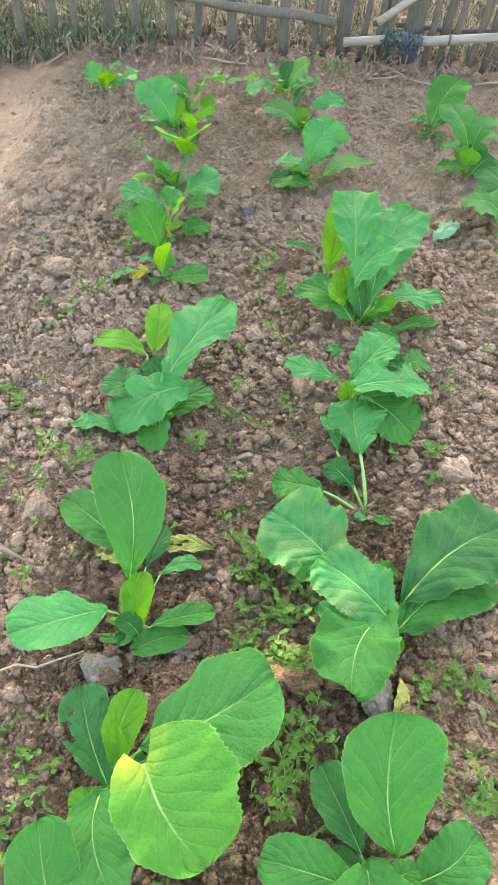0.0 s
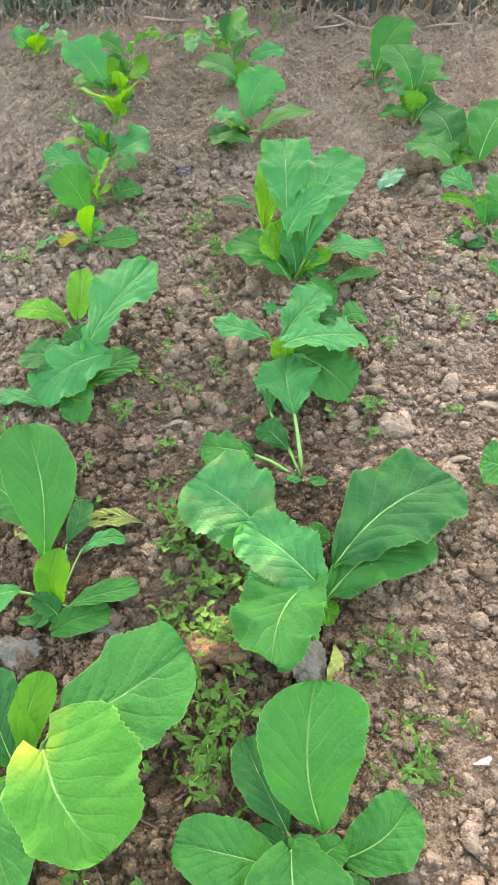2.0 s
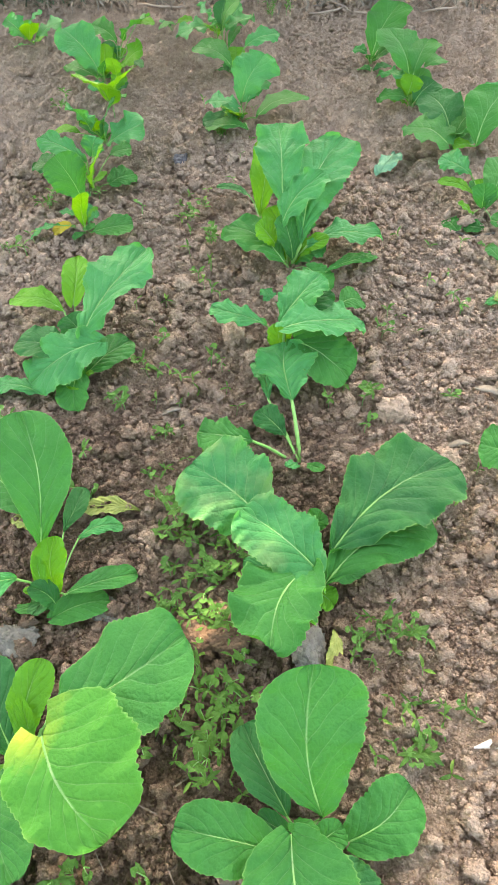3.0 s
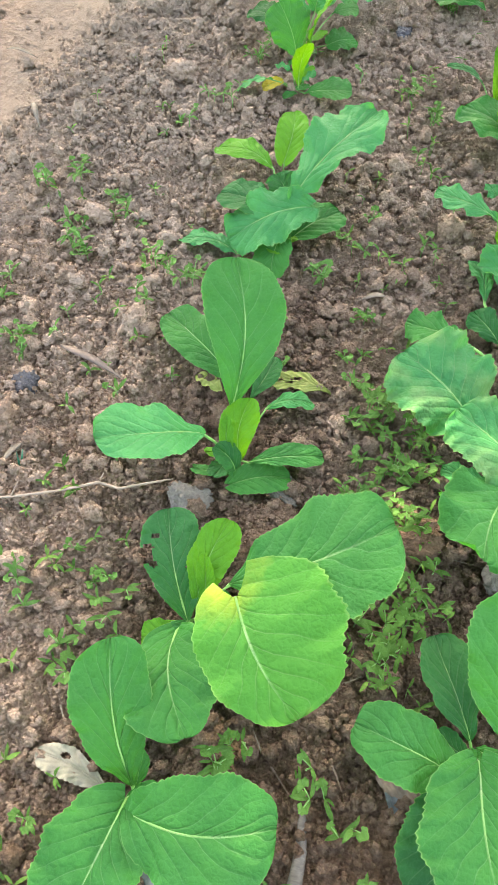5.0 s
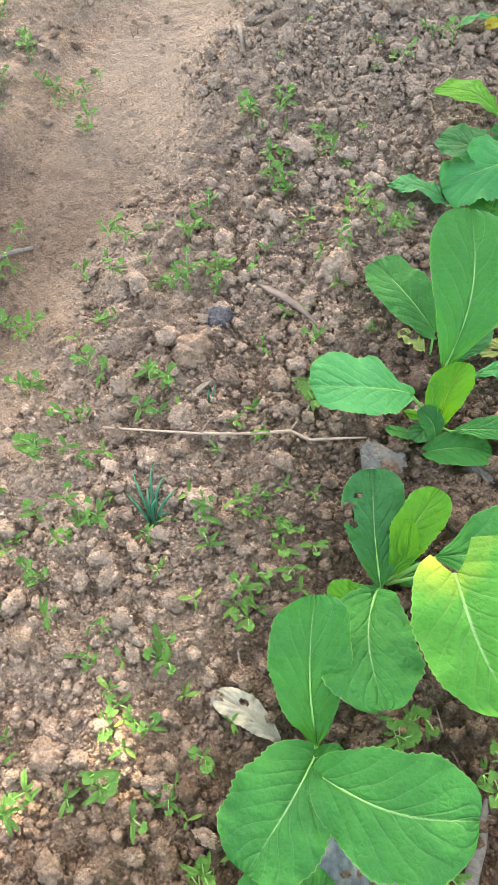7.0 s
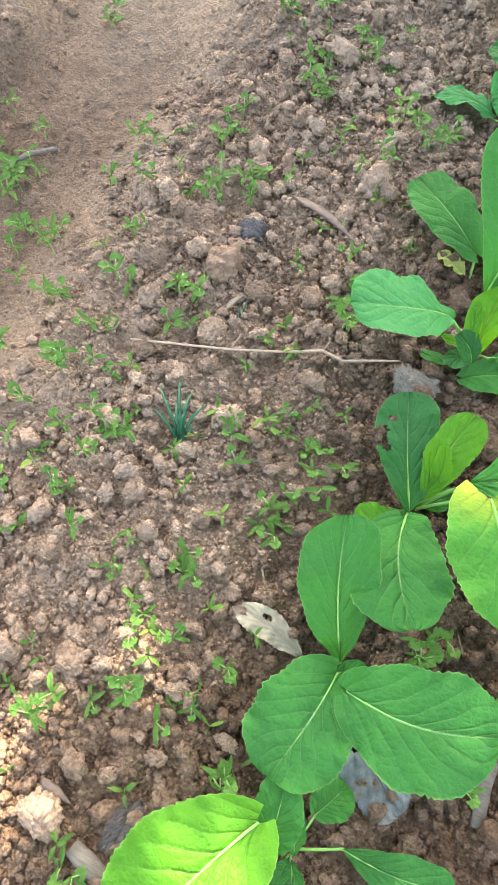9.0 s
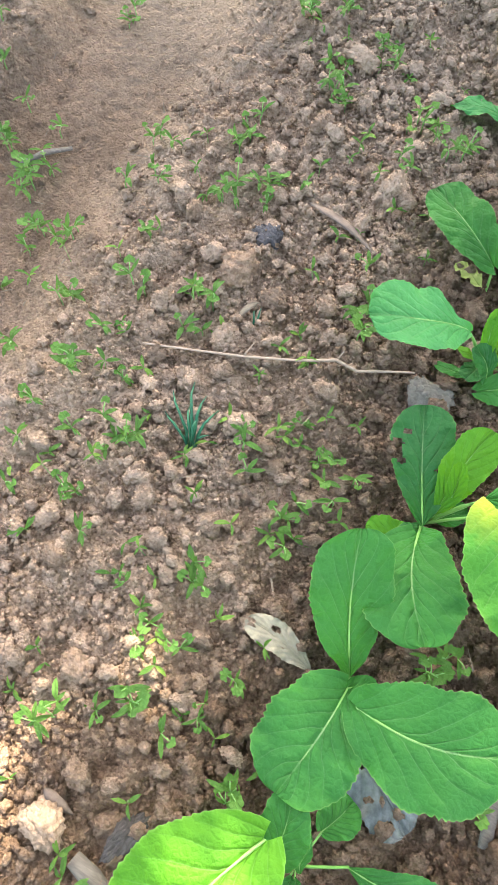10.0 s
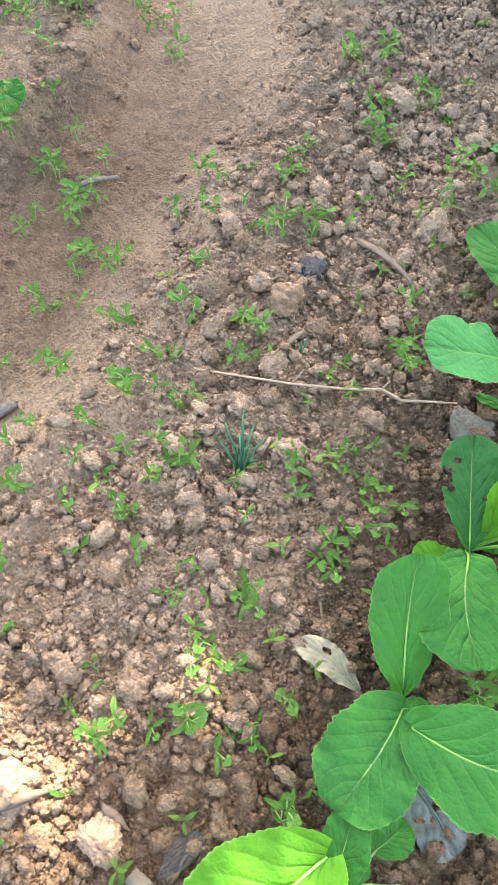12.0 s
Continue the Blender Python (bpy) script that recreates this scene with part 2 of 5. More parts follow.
# ---- helpers for meshes ----
def mesh_of(name, verts, faces, material, uvs=None, smooth=True):
    me = bpy.data.meshes.new(name)
    me.from_pydata([tuple(v) for v in verts], [], faces)
    if uvs is not None:
        lay = me.uv_layers.new(name="UVMap")
        idx = np.empty(len(me.loops), dtype=np.int32)
        me.loops.foreach_get("vertex_index", idx)
        lay.data.foreach_set("uv", np.asarray(uvs, dtype=np.float32)[idx].ravel())
    me.materials.append(material)
    if smooth:
        me.shade_smooth()
    else:
        me.shade_flat()
    return me


def part(name, mesh, parent, label=""):
    ob = new(name, mesh)
    ob.parent = parent
    if label:
        ob["label"] = label
    return ob


def thing(name, at, label, category, group=""):
    ob = new(name)
    ob.location = at
    ob.empty_display_size = 0.05
    return tagged(ob, label, category, group)


def tube(points, radii, sides=7, squash=1.0):
    """A round bar through the points, closed at both ends."""
    pts = [Vector(p) for p in points]
    verts, faces = [], []
    for i, p in enumerate(pts):
        d = (pts[min(i + 1, len(pts) - 1)] - pts[max(i - 1, 0)]).normalized()
        a = d.cross(Vector((0.13, 0.21, 1)) if abs(d.z) < 0.9 else Vector((1, 0.2, 0))).normalized()
        b = d.cross(a)
        for s in range(sides):
            g = 2 * math.pi * s / sides
            verts.append(p + radii[i] * (math.cos(g) * a + squash * math.sin(g) * b))
    for i in range(len(pts) - 1):
        for s in range(sides):
            t = (s + 1) % sides
            faces.append((i * sides + s, i * sides + t, (i + 1) * sides + t, (i + 1) * sides + s))
    faces.append(tuple(range(sides))[::-1])
    faces.append(tuple(range((len(pts) - 1) * sides, len(pts) * sides)))
    return verts, faces


def joined(pieces):
    verts, faces = [], []
    for v, f in pieces:
        o = len(verts)
        verts += list(v)
        faces += [tuple(i + o for i in q) for q in f]
    return verts, faces


# ---- the lie of the land ----
def smooth(a, b, x):
    t = np.clip((x - a) / (b - a), 0, 1)
    return t * t * (3 - 2 * t)


def bed_edge(y):
    return np.interp(y, (-1, 0.1, 0.4, 0.65, 0.9, 1.2, 1.5, 2.1, 2.6), (-0.80, -0.775, -0.74, -0.755, -0.785, -0.84, -0.855, -0.84, -0.95))


def lie(x, y):
    """Height of the ground without its crumbs: two raised beds with a trodden path between them."""
    x, y = np.asarray(x, float), np.asarray(y, float)
    e = bed_edge(y) + 0.015 * np.sin(y * 9) + 0.01 * np.sin(y * 23 + 1)
    z = -0.065 * (1 - smooth(-0.19, 0.05, x - e)) * smooth(0.0, 0.09, x - e + 0.42)
    z = z - 0.065 * 0.35 * (1 - smooth(0.0, 0.09, x - e + 0.42))
    z = z - 0.04 * smooth(1.4, 1.9, y) - 0.07 * smooth(1.9, 2.9, y)
    z = z + 0.008 * np.sin(x * 7 + 1.3 * np.sin(y * 3)) * np.sin(y * 5.2 + 0.7)
    return z


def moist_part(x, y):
    """How dark and damp the soil is: most along the watered ends of the two near rows."""
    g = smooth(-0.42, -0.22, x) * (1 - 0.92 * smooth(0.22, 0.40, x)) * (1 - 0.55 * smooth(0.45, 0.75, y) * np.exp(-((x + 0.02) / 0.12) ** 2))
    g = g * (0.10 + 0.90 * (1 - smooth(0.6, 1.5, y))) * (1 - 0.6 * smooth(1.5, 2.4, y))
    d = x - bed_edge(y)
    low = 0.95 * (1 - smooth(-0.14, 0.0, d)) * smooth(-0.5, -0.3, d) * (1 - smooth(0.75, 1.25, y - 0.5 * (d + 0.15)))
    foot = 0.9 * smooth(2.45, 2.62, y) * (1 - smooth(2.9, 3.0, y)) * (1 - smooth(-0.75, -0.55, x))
    # the near end left of the rows is set darker too, in the same tint
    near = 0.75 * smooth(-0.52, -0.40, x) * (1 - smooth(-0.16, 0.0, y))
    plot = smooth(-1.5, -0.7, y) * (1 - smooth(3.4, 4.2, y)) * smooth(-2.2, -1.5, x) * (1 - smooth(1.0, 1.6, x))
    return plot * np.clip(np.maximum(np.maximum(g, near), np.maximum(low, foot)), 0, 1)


def path_part(x, y):
    """1 on the trodden path, 0 on the beds."""
    d = x - bed_edge(y)
    wob = 0.03 * np.sin(y * 13 + 2 * np.sin(y * 5)) + 0.012 * np.sin(y * 41)
    return (1 - smooth(-0.10, 0.05, d + wob)) * smooth(-0.45, -0.34, d - wob)


def dust_part(x, y):
    """How dusty and pale the surface is: on the path, on the shoulder of the bed and towards the far end."""
    d = x - bed_edge(y)
    path = path_part(x, y) * smooth(-0.38, -0.18, d) * (0.25 + 0.75 * smooth(0.7, 1.3, y))
    shoulder = 0.75 * smooth(0.7, 1.4, y) * smooth(-0.05, 0.05, d) * (1 - smooth(0.15, 0.55, d))
    return np.clip(path + shoulder + 0.45 * smooth(1.3, 2.1, y) * smooth(0.0, 0.1, d), 0, 1)


# ---- ground: one sheet from the crumbly bed out to the distance ----
rng = np.random.default_rng(7)


def soft_noise(x, y, cell, seed):
    """Smooth random waves of about that size, between -1 and 1."""
    r = np.random.default_rng(seed)
    out = np.zeros_like(x)
    for _ in range(14):
        a, p, s = r.uniform(0, 2 * math.pi), r.uniform(0, 2 * math.pi), r.uniform(0.7, 1.5)
        out += np.sin((x * math.cos(a) + y * math.sin(a)) * 2 * math.pi / cell * s + p)
    return out / 5.0


SURFACE = {}


def surf(x, y):
    """Height of the built ground, crumbs included."""
    z = SURFACE["z"]
    i = np.clip(np.round((np.asarray(y) - SURFACE["y"]) / SURFACE["step"]).astype(int), 0, z.shape[0] - 1)
    j = np.clip(np.round((np.asarray(x) - SURFACE["x"]) / SURFACE["step"]).astype(int), 0, z.shape[1] - 1)
    return z[i, j]


def build_ground():
    step = 0.0048
    core_x, core_y = np.arange(-1.45, 1.0, step), np.arange(-0.42, 2.75, step)
    grow = np.cumsum(0.0048 * 1.185 ** np.arange(47))
    xs = np.concatenate((core_x[0] - grow[::-1], core_x, core_x[-1] + grow))
    ys = np.concatenate((core_y[0] - grow[::-1], core_y, core_y[-1] + grow))
    X, Y = np.meshgrid(xs, ys)
    near = smooth(-2.2, -1.45, X) * (1 - smooth(1.0, 1.6, X)) * smooth(-1.0, -0.42, Y) * (1 - smooth(2.75, 3.4, Y))
    Z = lie(np.clip(X, -2.2, 1.6), np.clip(Y, -1, 4.5))
    rough = near * (1 - 0.86 * path_part(X, Y))
    # crumbs pressed into the surface, the higher one winning
    H = np.zeros_like(Z)
    n = 130000
    px, py = rng.uniform(-1.45, 1.0, n), rng.uniform(-0.42, 2.75, n)
    pr = 0.0045 + 0.0095 * rng.random(n) ** 3.0
    ix, iy = ((px - xs[47]) / step).astype(int) + 47, ((py - ys[47]) / step).astype(int) + 47
    reach = 3
    for dx in range(-reach, reach + 1):
        for dy in range(-reach, reach + 1):
            jx, jy = np.clip(ix + dx, 0, len(xs) - 1), np.clip(iy + dy, 0, len(ys) - 1)
            d2 = ((xs[jx] - px) ** 2 + (ys[jy] - py) ** 2) / pr ** 2
            np.maximum.at(H, (jy, jx), pr * 0.7 * np.sqrt(np.clip(1 - d2, 0, 1)))
    Z += rough * (H + 0.0009 * rng.normal(size=Z.shape) + 0.006 * soft_noise(X, Y, 0.06, 3) + 0.009 * soft_noise(X, Y, 0.17, 4)) + near * 0.002 * soft_noise(X, Y, 0.03, 5)
    Z += (1 - near) * 0.03 * soft_noise(X, Y, 1.4, 9) * smooth(0.5, 4, np.hypot(X, Y - 1))
    SURFACE.update(x=xs[47], y=ys[47], step=step, z=Z[47:-47, 47:-47])
    ny, nx = X.shape
    me = bpy.data.meshes.new("ground")
    me.vertices.add(nx * ny)
    me.vertices.foreach_set("co", np.stack((X, Y, Z), -1).astype(np.float32).ravel())
    i = (np.arange(ny - 1)[:, None] * nx + np.arange(nx - 1)[None, :]).ravel()
    q = np.stack((i, i + 1, i + 1 + nx, i + nx), -1).astype(np.int32)
    me.loops.add(q.size)
    me.loops.foreach_set("vertex_index", q.ravel())
    me.polygons.add(len(q))
    me.polygons.foreach_set("loop_start", np.arange(0, q.size, 4, dtype=np.int32))
    me.update(calc_edges=True)
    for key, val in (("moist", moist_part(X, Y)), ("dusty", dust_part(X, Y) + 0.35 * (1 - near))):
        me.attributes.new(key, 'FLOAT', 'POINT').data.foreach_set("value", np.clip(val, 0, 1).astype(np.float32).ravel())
    me.materials.append(SOIL)
    me.shade_smooth()
    tagged(new("ground", me), "dry reddish brown crumbly garden soil with a trodden path", "soil", kind="structure")


build_ground()


# ---- clods and crumbs ----
def lump_templates(level, count, seed, rough=0.34):
    """Rounded, dented lumps of unit size: vertex arrays and one face list."""
    bm = bmesh.new()
    bmesh.ops.create_icosphere(bm, subdivisions=level, radius=1)
    v = np.array([x.co[:] for x in bm.verts])
    f = np.array([[y.index for y in x.verts] for x in bm.faces])
    bm.free()
    out = []
    for k in range(count):
        r = np.random.default_rng(seed + k)
        m = np.ones(len(v))
        for _ in range(10):
            d = r.normal(size=3)
            d /= np.linalg.norm(d)
            h = r.uniform(0.58, 0.95)
            m = np.minimum(m, np.where(v @ d > 0.2, h / np.maximum(v @ d, 0.2), 9))
        m = 0.85 * m + 0.15 * m.mean()
        for freq, amp in ((1.7, 0.30), (3.9, 0.20), (9.0, 0.14)):
            m = m * (1 + rough * amp * 3 * np.array([noise.noise(Vector(q) * freq + Vector((7.3 * k, seed % 17, 1.9))) for q in v]))
        m = 1.12 * m * (1 + rough * 0.26 * r.normal(size=len(v)))
        out.append(v * m[:, None] * np.array((1, r.uniform(0.72, 1), r.uniform(0.6, 0.85))))
    return out, f


def grain_templates(count, seed):
    """Small eight-sided grains."""
    v = np.array(((1, 0, 0), (-1, 0, 0), (0, 1, 0), (0, -1, 0), (0, 0, 1), (0, 0, -1)), float)
    f = np.array(((0, 2, 4), (2, 1, 4), (1, 3, 4), (3, 0, 4), (2, 0, 5), (1, 2, 5), (3, 1, 5), (0, 3, 5)))
    r = np.random.default_rng(seed)
    return [v * r.uniform(0.65, 1.15, (6, 1)) + r.normal(size=(6, 3)) * 0.12 for _ in range(count)], f


def turn_of(r):
    q = r.normal(size=4)
    q /= np.linalg.norm(q)
    w, x, y, z = q
    return np.array([[1 - 2 * (y * y + z * z), 2 * (x * y - z * w), 2 * (x * z + y * w)], [2 * (x * y + z * w), 1 - 2 * (x * x + z * z), 2 * (y * z - x * w)], [2 * (x * z - y * w), 2 * (y * z + x * w), 1 - 2 * (x * x + y * y)]])


def scatter(name, label, level, places, radii, seed, sink=0.25):
    """Many lumps strewn on the soil as one mesh."""
    temps, f = lump_templates(level, 16, seed) if level else grain_templates(16, seed)
    r = np.random.default_rng(seed)
    turns = [turn_of(r) for _ in range(24)]
    shapes = np.array([t @ m.T for t in temps for m in turns])
    pick = r.integers(0, len(shapes), len(radii))
    z = surf(places[:, 0], places[:, 1]) + radii * (1.05 - 2 * sink)
    V = shapes[pick] * radii[:, None, None] + np.concatenate((places, z[:, None]), 1)[:, None, :]
    nv = V.shape[1]
    F = f[None] + (np.arange(len(radii)) * nv)[:, None, None]
    me = bpy.data.meshes.new(name)
    me.vertices.add(V.shape[0] * nv)
    me.vertices.foreach_set("co", V.astype(np.float32).ravel())
    F = F.reshape(-1, 3).astype(np.int32)
    me.loops.add(F.size)
    me.loops.foreach_set("vertex_index", F.ravel())
    me.polygons.add(len(F))
    me.polygons.foreach_set("loop_start", np.arange(0, F.size, 3, dtype=np.int32))
    me.update(calc_edges=True)
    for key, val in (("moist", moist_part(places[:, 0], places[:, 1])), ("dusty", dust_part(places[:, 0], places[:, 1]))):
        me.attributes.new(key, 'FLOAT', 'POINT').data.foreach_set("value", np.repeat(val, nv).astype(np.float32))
    me.materials.append(CRUMB)
    if level > 1:
        me.shade_smooth()
    else:
        me.shade_flat()
    return tagged(new(name, me), label, "soil", kind="stuff")


def strewn(n, x0, x1, y0, y1, seed, path_share=0.12):
    r = np.random.default_rng(seed)
    p = np.stack((r.uniform(x0, x1, n), r.uniform(y0, y1, n)), 1)
    patch = 0.75 + 0.38 * soft_noise(p[:, 0], p[:, 1], 0.22, seed + 1)
    keep = r.random(n) < np.clip(patch, 0.2, 1) * (1 - (1 - path_share) * path_part(p[:, 0], p[:, 1])) * (1 - 0.15 * smooth(0.9, 1.6, p[:, 1])) * (1 - 0.6 * (1 - smooth(0.06, 0.26, p[:, 0] - bed_edge(p[:, 1]))))
    return p[keep]


def sizes(n, least, span, power, seed):
    return least + span * np.random.default_rng(seed).random(n) ** power


p = strewn(76000, -1.2, 0.62, -0.34, 1.5, 24, 0.35)
scatter("soil_grains", "fine dry soil grains", 0, p, sizes(len(p), 0.0014, 0.0018, 1.5, 4), 27, 0.2)
p = strewn(76000, -1.15, 0.72, -0.38, 1.3, 21, 0.08)
scatter("soil_crumbs", "fine dry soil crumbs", 1, p, sizes(len(p), 0.0024, 0.0036, 2.0, 5), 31, 0.16)
p = strewn(15000, -1.25, 0.8, 1.2, 1.75, 26, 0.10)
scatter("soil_crumbs", "fine dry soil crumbs", 1, p, sizes(len(p), 0.0032, 0.0042, 2.0, 7), 36, 0.2)
p = strewn(13000, -1.3, 0.8, -0.38, 1.75, 22, 0.05)
scatter("soil_lumps", "dry broken lumps of soil", 2, p, sizes(len(p), 0.0048, 0.0060, 1.6, 6), 41, 0.16)
p = strewn(2600, -1.25, 0.8, -0.38, 1.9, 28, 0.02)
scatter("soil_lumps", "larger dry lumps of soil", 3, p, sizes(len(p), 0.009, 0.009, 1.8, 10), 46, 0.20)
p = strewn(34000, -1.4, 1.0, 1.6, 2.95, 23, 0.06)
scatter("soil_crumbs", "fine dry soil crumbs", 1, p, sizes(len(p), 0.0036, 0.0060, 2.8, 8), 51, 0.32)


def clod_meshes():
    """Larger clods, knobbly with the crumbs that they are made of."""
    temps, f = lump_templates(4, 10, 77, 0.24)
    out = []
    for k, v in enumerate(temps):
        grain = np.array([noise.voronoi(Vector(q) * 4.6 + Vector((k, 0, 0)))[0][0] for q in v])
        w = v * (1 + 0.16 * (0.35 - grain))[:, None]
        out.append(mesh_of("soil_clod", w * 0.02, [tuple(q) for q in f], CLOD))
    return out


CLODS = clod_meshes()


def clod(x, y, r, mat=None, label="dry crumbly clod of soil", flat=1.0, name="soil_clod", category="clod"):
    k = int((x * 131 + y * 717) * 10) % len(CLODS)
    me = CLODS[k]
    if mat:
        me = me.copy()
        me.name = name
        me.materials.clear()
        me.materials.append(mat)
    ob = new(name, me)
    ob.location = (x, y, float(surf(x, y)) + r * 0.42 * flat)
    ob.rotation_euler = (0.3 * math.sin(x * 50), 0.3 * math.cos(y * 40), x * 91 + y * 57)
    ob.scale = (r * 50, r * 45, r * 50 * flat)
    return tagged(ob, label, category, "clods on the bed" if not mat else "")


for x, y, r in ((-0.561, 0.528, 0.036), (-0.525, 0.422, 0.024), (-0.537, 0.345, 0.022), (-0.497, 0.517, 0.022), (-0.504, 0.381, 0.016), (-0.504, 0.170, 0.019),
                (-0.414, 0.179, 0.019), (-0.458, -0.051, 0.024), (-0.619, 0.758, 0.024), (-0.429, 0.768, 0.030), (-0.44, 0.318, 0.026), (-0.554, 0.049, 0.018),
                (-0.586, 0.993, 0.030), (-0.582, 0.837, 0.022), (-0.571, 1.463, 0.036), (-0.582, 1.397, 0.026), (-0.064, 1.297, 0.026)):
    clod(x, y, r)
for x, y, r in ((-0.071, 1.211, 0.024), (-0.095, 0.892, 0.020), (0.389, 0.965, 0.036), (0.061, 1.142, 0.030),
                (-0.154, 1.928, 0.024), (-0.098, 0.621, 0.018), (0.24, 0.13, 0.022), (-0.34, 1.00, 0.018), (-0.394, -0.205, 0.028), (-0.32, 0.005, 0.014),
                (-0.18, 0.72, 0.020), (-0.05, 0.67, 0.018), (0.48, 0.86, 0.026), (0.50, 0.58, 0.02), (-0.70, 1.85, 0.028)):
    clod(x, y, r)
r = np.random.default_rng(99)
for x, y in strewn(300, -1.0, 0.9, -0.3, 2.6, 98):
    clod(float(x), float(y), float(0.011 + 0.009 * r.random() ** 2), flat=0.85)
clod(-0.525, -0.215, 0.034)
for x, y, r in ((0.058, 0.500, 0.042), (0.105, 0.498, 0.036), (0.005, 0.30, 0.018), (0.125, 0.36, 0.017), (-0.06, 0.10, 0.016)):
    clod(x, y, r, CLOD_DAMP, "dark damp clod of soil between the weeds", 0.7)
clod(-0.556, 0.606, 0.028, ASH, "dark grey lump of ash on the soil", 1.0, name="ash_lump", category="ash")
clod(-0.132, 1.822, 0.030, ASH, "dark grey lump of ash on the soil", 0.6, "ash_lump", "ash")
char = clod(-0.310, -0.175, 0.030, CHAR, "crumbling charcoal piece on the soil", 0.5, "charcoal", "charcoal")
char.scale, char.rotation_euler = (0.85, 2.0, 0.6), (0, 0.1, -0.28)
clod(-0.235, 0.482, 0.034, STONE, "flat grey stone half sunk in soil", 0.5, "stone", "stone")
clod(0.231, 0.488, 0.038, STONE, "grey rounded stone beside the plant", 0.7, "stone", "stone")
clod(-0.102, 0.540, 0.030, STONE, "flat pale grey stone chip", 0.35, "stone", "stone")


# ---- mustard plants ----
def blade(base, tip, width, shape, seed, nu=34, nv=12, bow=0.10, crinkle=0.014):
    """A leaf blade, puckered between its side veins, with uneven toothed edges: vertices, faces, vein coordinates and the midrib's line."""
    r = random.Random(seed)
    b, t = Vector(base), Vector(tip)
    ax = t - b
    L = ax.length
    ax.normalize()
    up = Vector((0, 0, 1))
    side = ax.cross(up)
    if side.length < 0.2:
        side = Vector((1, 0, 0))
    side.normalize()
    up = side.cross(ax).normalized()
    roll = r.uniform(-0.22, 0.22)
    side, up = math.cos(roll) * side + math.sin(roll) * up, math.cos(roll) * up - math.sin(roll) * side
    a, c = {'o': (0.92, 0.48), 'r': (0.50, 0.42), 'O': (1.05, 0.50), 'l': (0.85, 0.85), 'h': (0.34, 0.52)}[shape]
    back, skew = {'h': 0.22, 'r': 0.10}.get(shape, 0.0) * L, 0.32 if shape == 'h' else r.uniform(-0.08, 0.08)
    peak = a / (a + c)
    top = peak ** a * (1 - peak) ** c
    bend, waves, ph = r.uniform(-0.09, 0.09) * L, r.uniform(2.0, 3.2), r.uniform(0, 6)
    wavy = crinkle > 0.02
    cup, wave = r.uniform(0.05, 0.16), (r.uniform(0.07, 0.12) if wavy else r.uniform(0.02, 0.055))
    lob = 0.01 if shape == 'l' else r.uniform(0.08, 0.13) if wavy else r.uniform(0.05, 0.10)
    ruffle, beat = (0.035 if wavy else 0.016), r.uniform(5, 8)
    teeth, many = max(8, L / 0.0075), r.uniform(5.4, 7.2)
    big = 0 if shape == 'l' else 1
    verts, uvs, spine = [], [], []
    for i in range(nu + 1):
        u = 0.004 + 0.992 * i / nu
        hw = width / 2 * (u ** a * (1 - u) ** c) / top
        o = b + ax * (u * L) + side * (bend * math.sin(math.pi * u)) + up * (bow * L * (math.sin(math.pi * u ** 0.8) - 0.25 * u * u))
        spine.append(o)
        for j in range(nv + 1):
            v = 2 * j / nv - 1
            sg = 1 if v > 0 else -1
            s = abs(v)
            edge = s ** 3
            n1 = noise.noise((u * L * 38 + seed % 89, 3.7 * sg, ph))
            tooth = (u * teeth + 0.9 * n1) % 1
            w = hw * (1 - skew * sg) * (1 + edge * ((0.060 if wavy else 0.040) * (1.5 * min(tooth, 2.2 * (1 - tooth)) - 0.4) * (0.5 + abs(n1)) * 1.6 + lob * (noise.noise((u * 3.6 + seed % 31, 9 * sg, ph)) * 1.5 + 0.35 * math.sin(u * 19 + ph * sg))))
            lat = many * u - 2.3 * (s / 2) ** 0.75 * 2 + 0.22 * sg * min(1, s * 5) + 0.3 * noise.noise((u * 4, v * 2, seed % 53))
            lift = hw * (cup * s ** 1.3 - 0.45 * cup * v * v) + width * wave * v * v * math.sin(u * waves * 2 * math.pi + ph + (1.7 if v > 0 else 0))
            if big:
                lift += width * ruffle * edge * math.sin(u * beat * 2 * math.pi + ph * 2 + sg)
                lift += width * crinkle * (1.1 * (abs(math.cos(math.pi * lat)) - 0.6) * min(1, s * 5) * (1 - 0.6 * s) - 0.8 * max(0, 1 - 9 * s))
                lift += (0.0016 if wavy else 0.0011) * noise.noise((u * L * 105 + seed % 97, v * hw * 105, ph)) + width * 0.03 * noise.noise((u * L * 24 + seed % 41, v * hw * 24, ph))
            verts.append(o + side * (w * v) + up * lift + ax * (hw * 0.10 * s - back * s ** 1.4 * (1 - u) ** 2))
            uvs.append((lat, 0.5 + 0.5 * v))
    n = nv + 1
    faces = [(i * n + j, i * n + j + 1, (i + 1) * n + j + 1, (i + 1) * n + j) for i in range(nu) for j in range(nv)]
    return verts, faces, uvs, spine, up


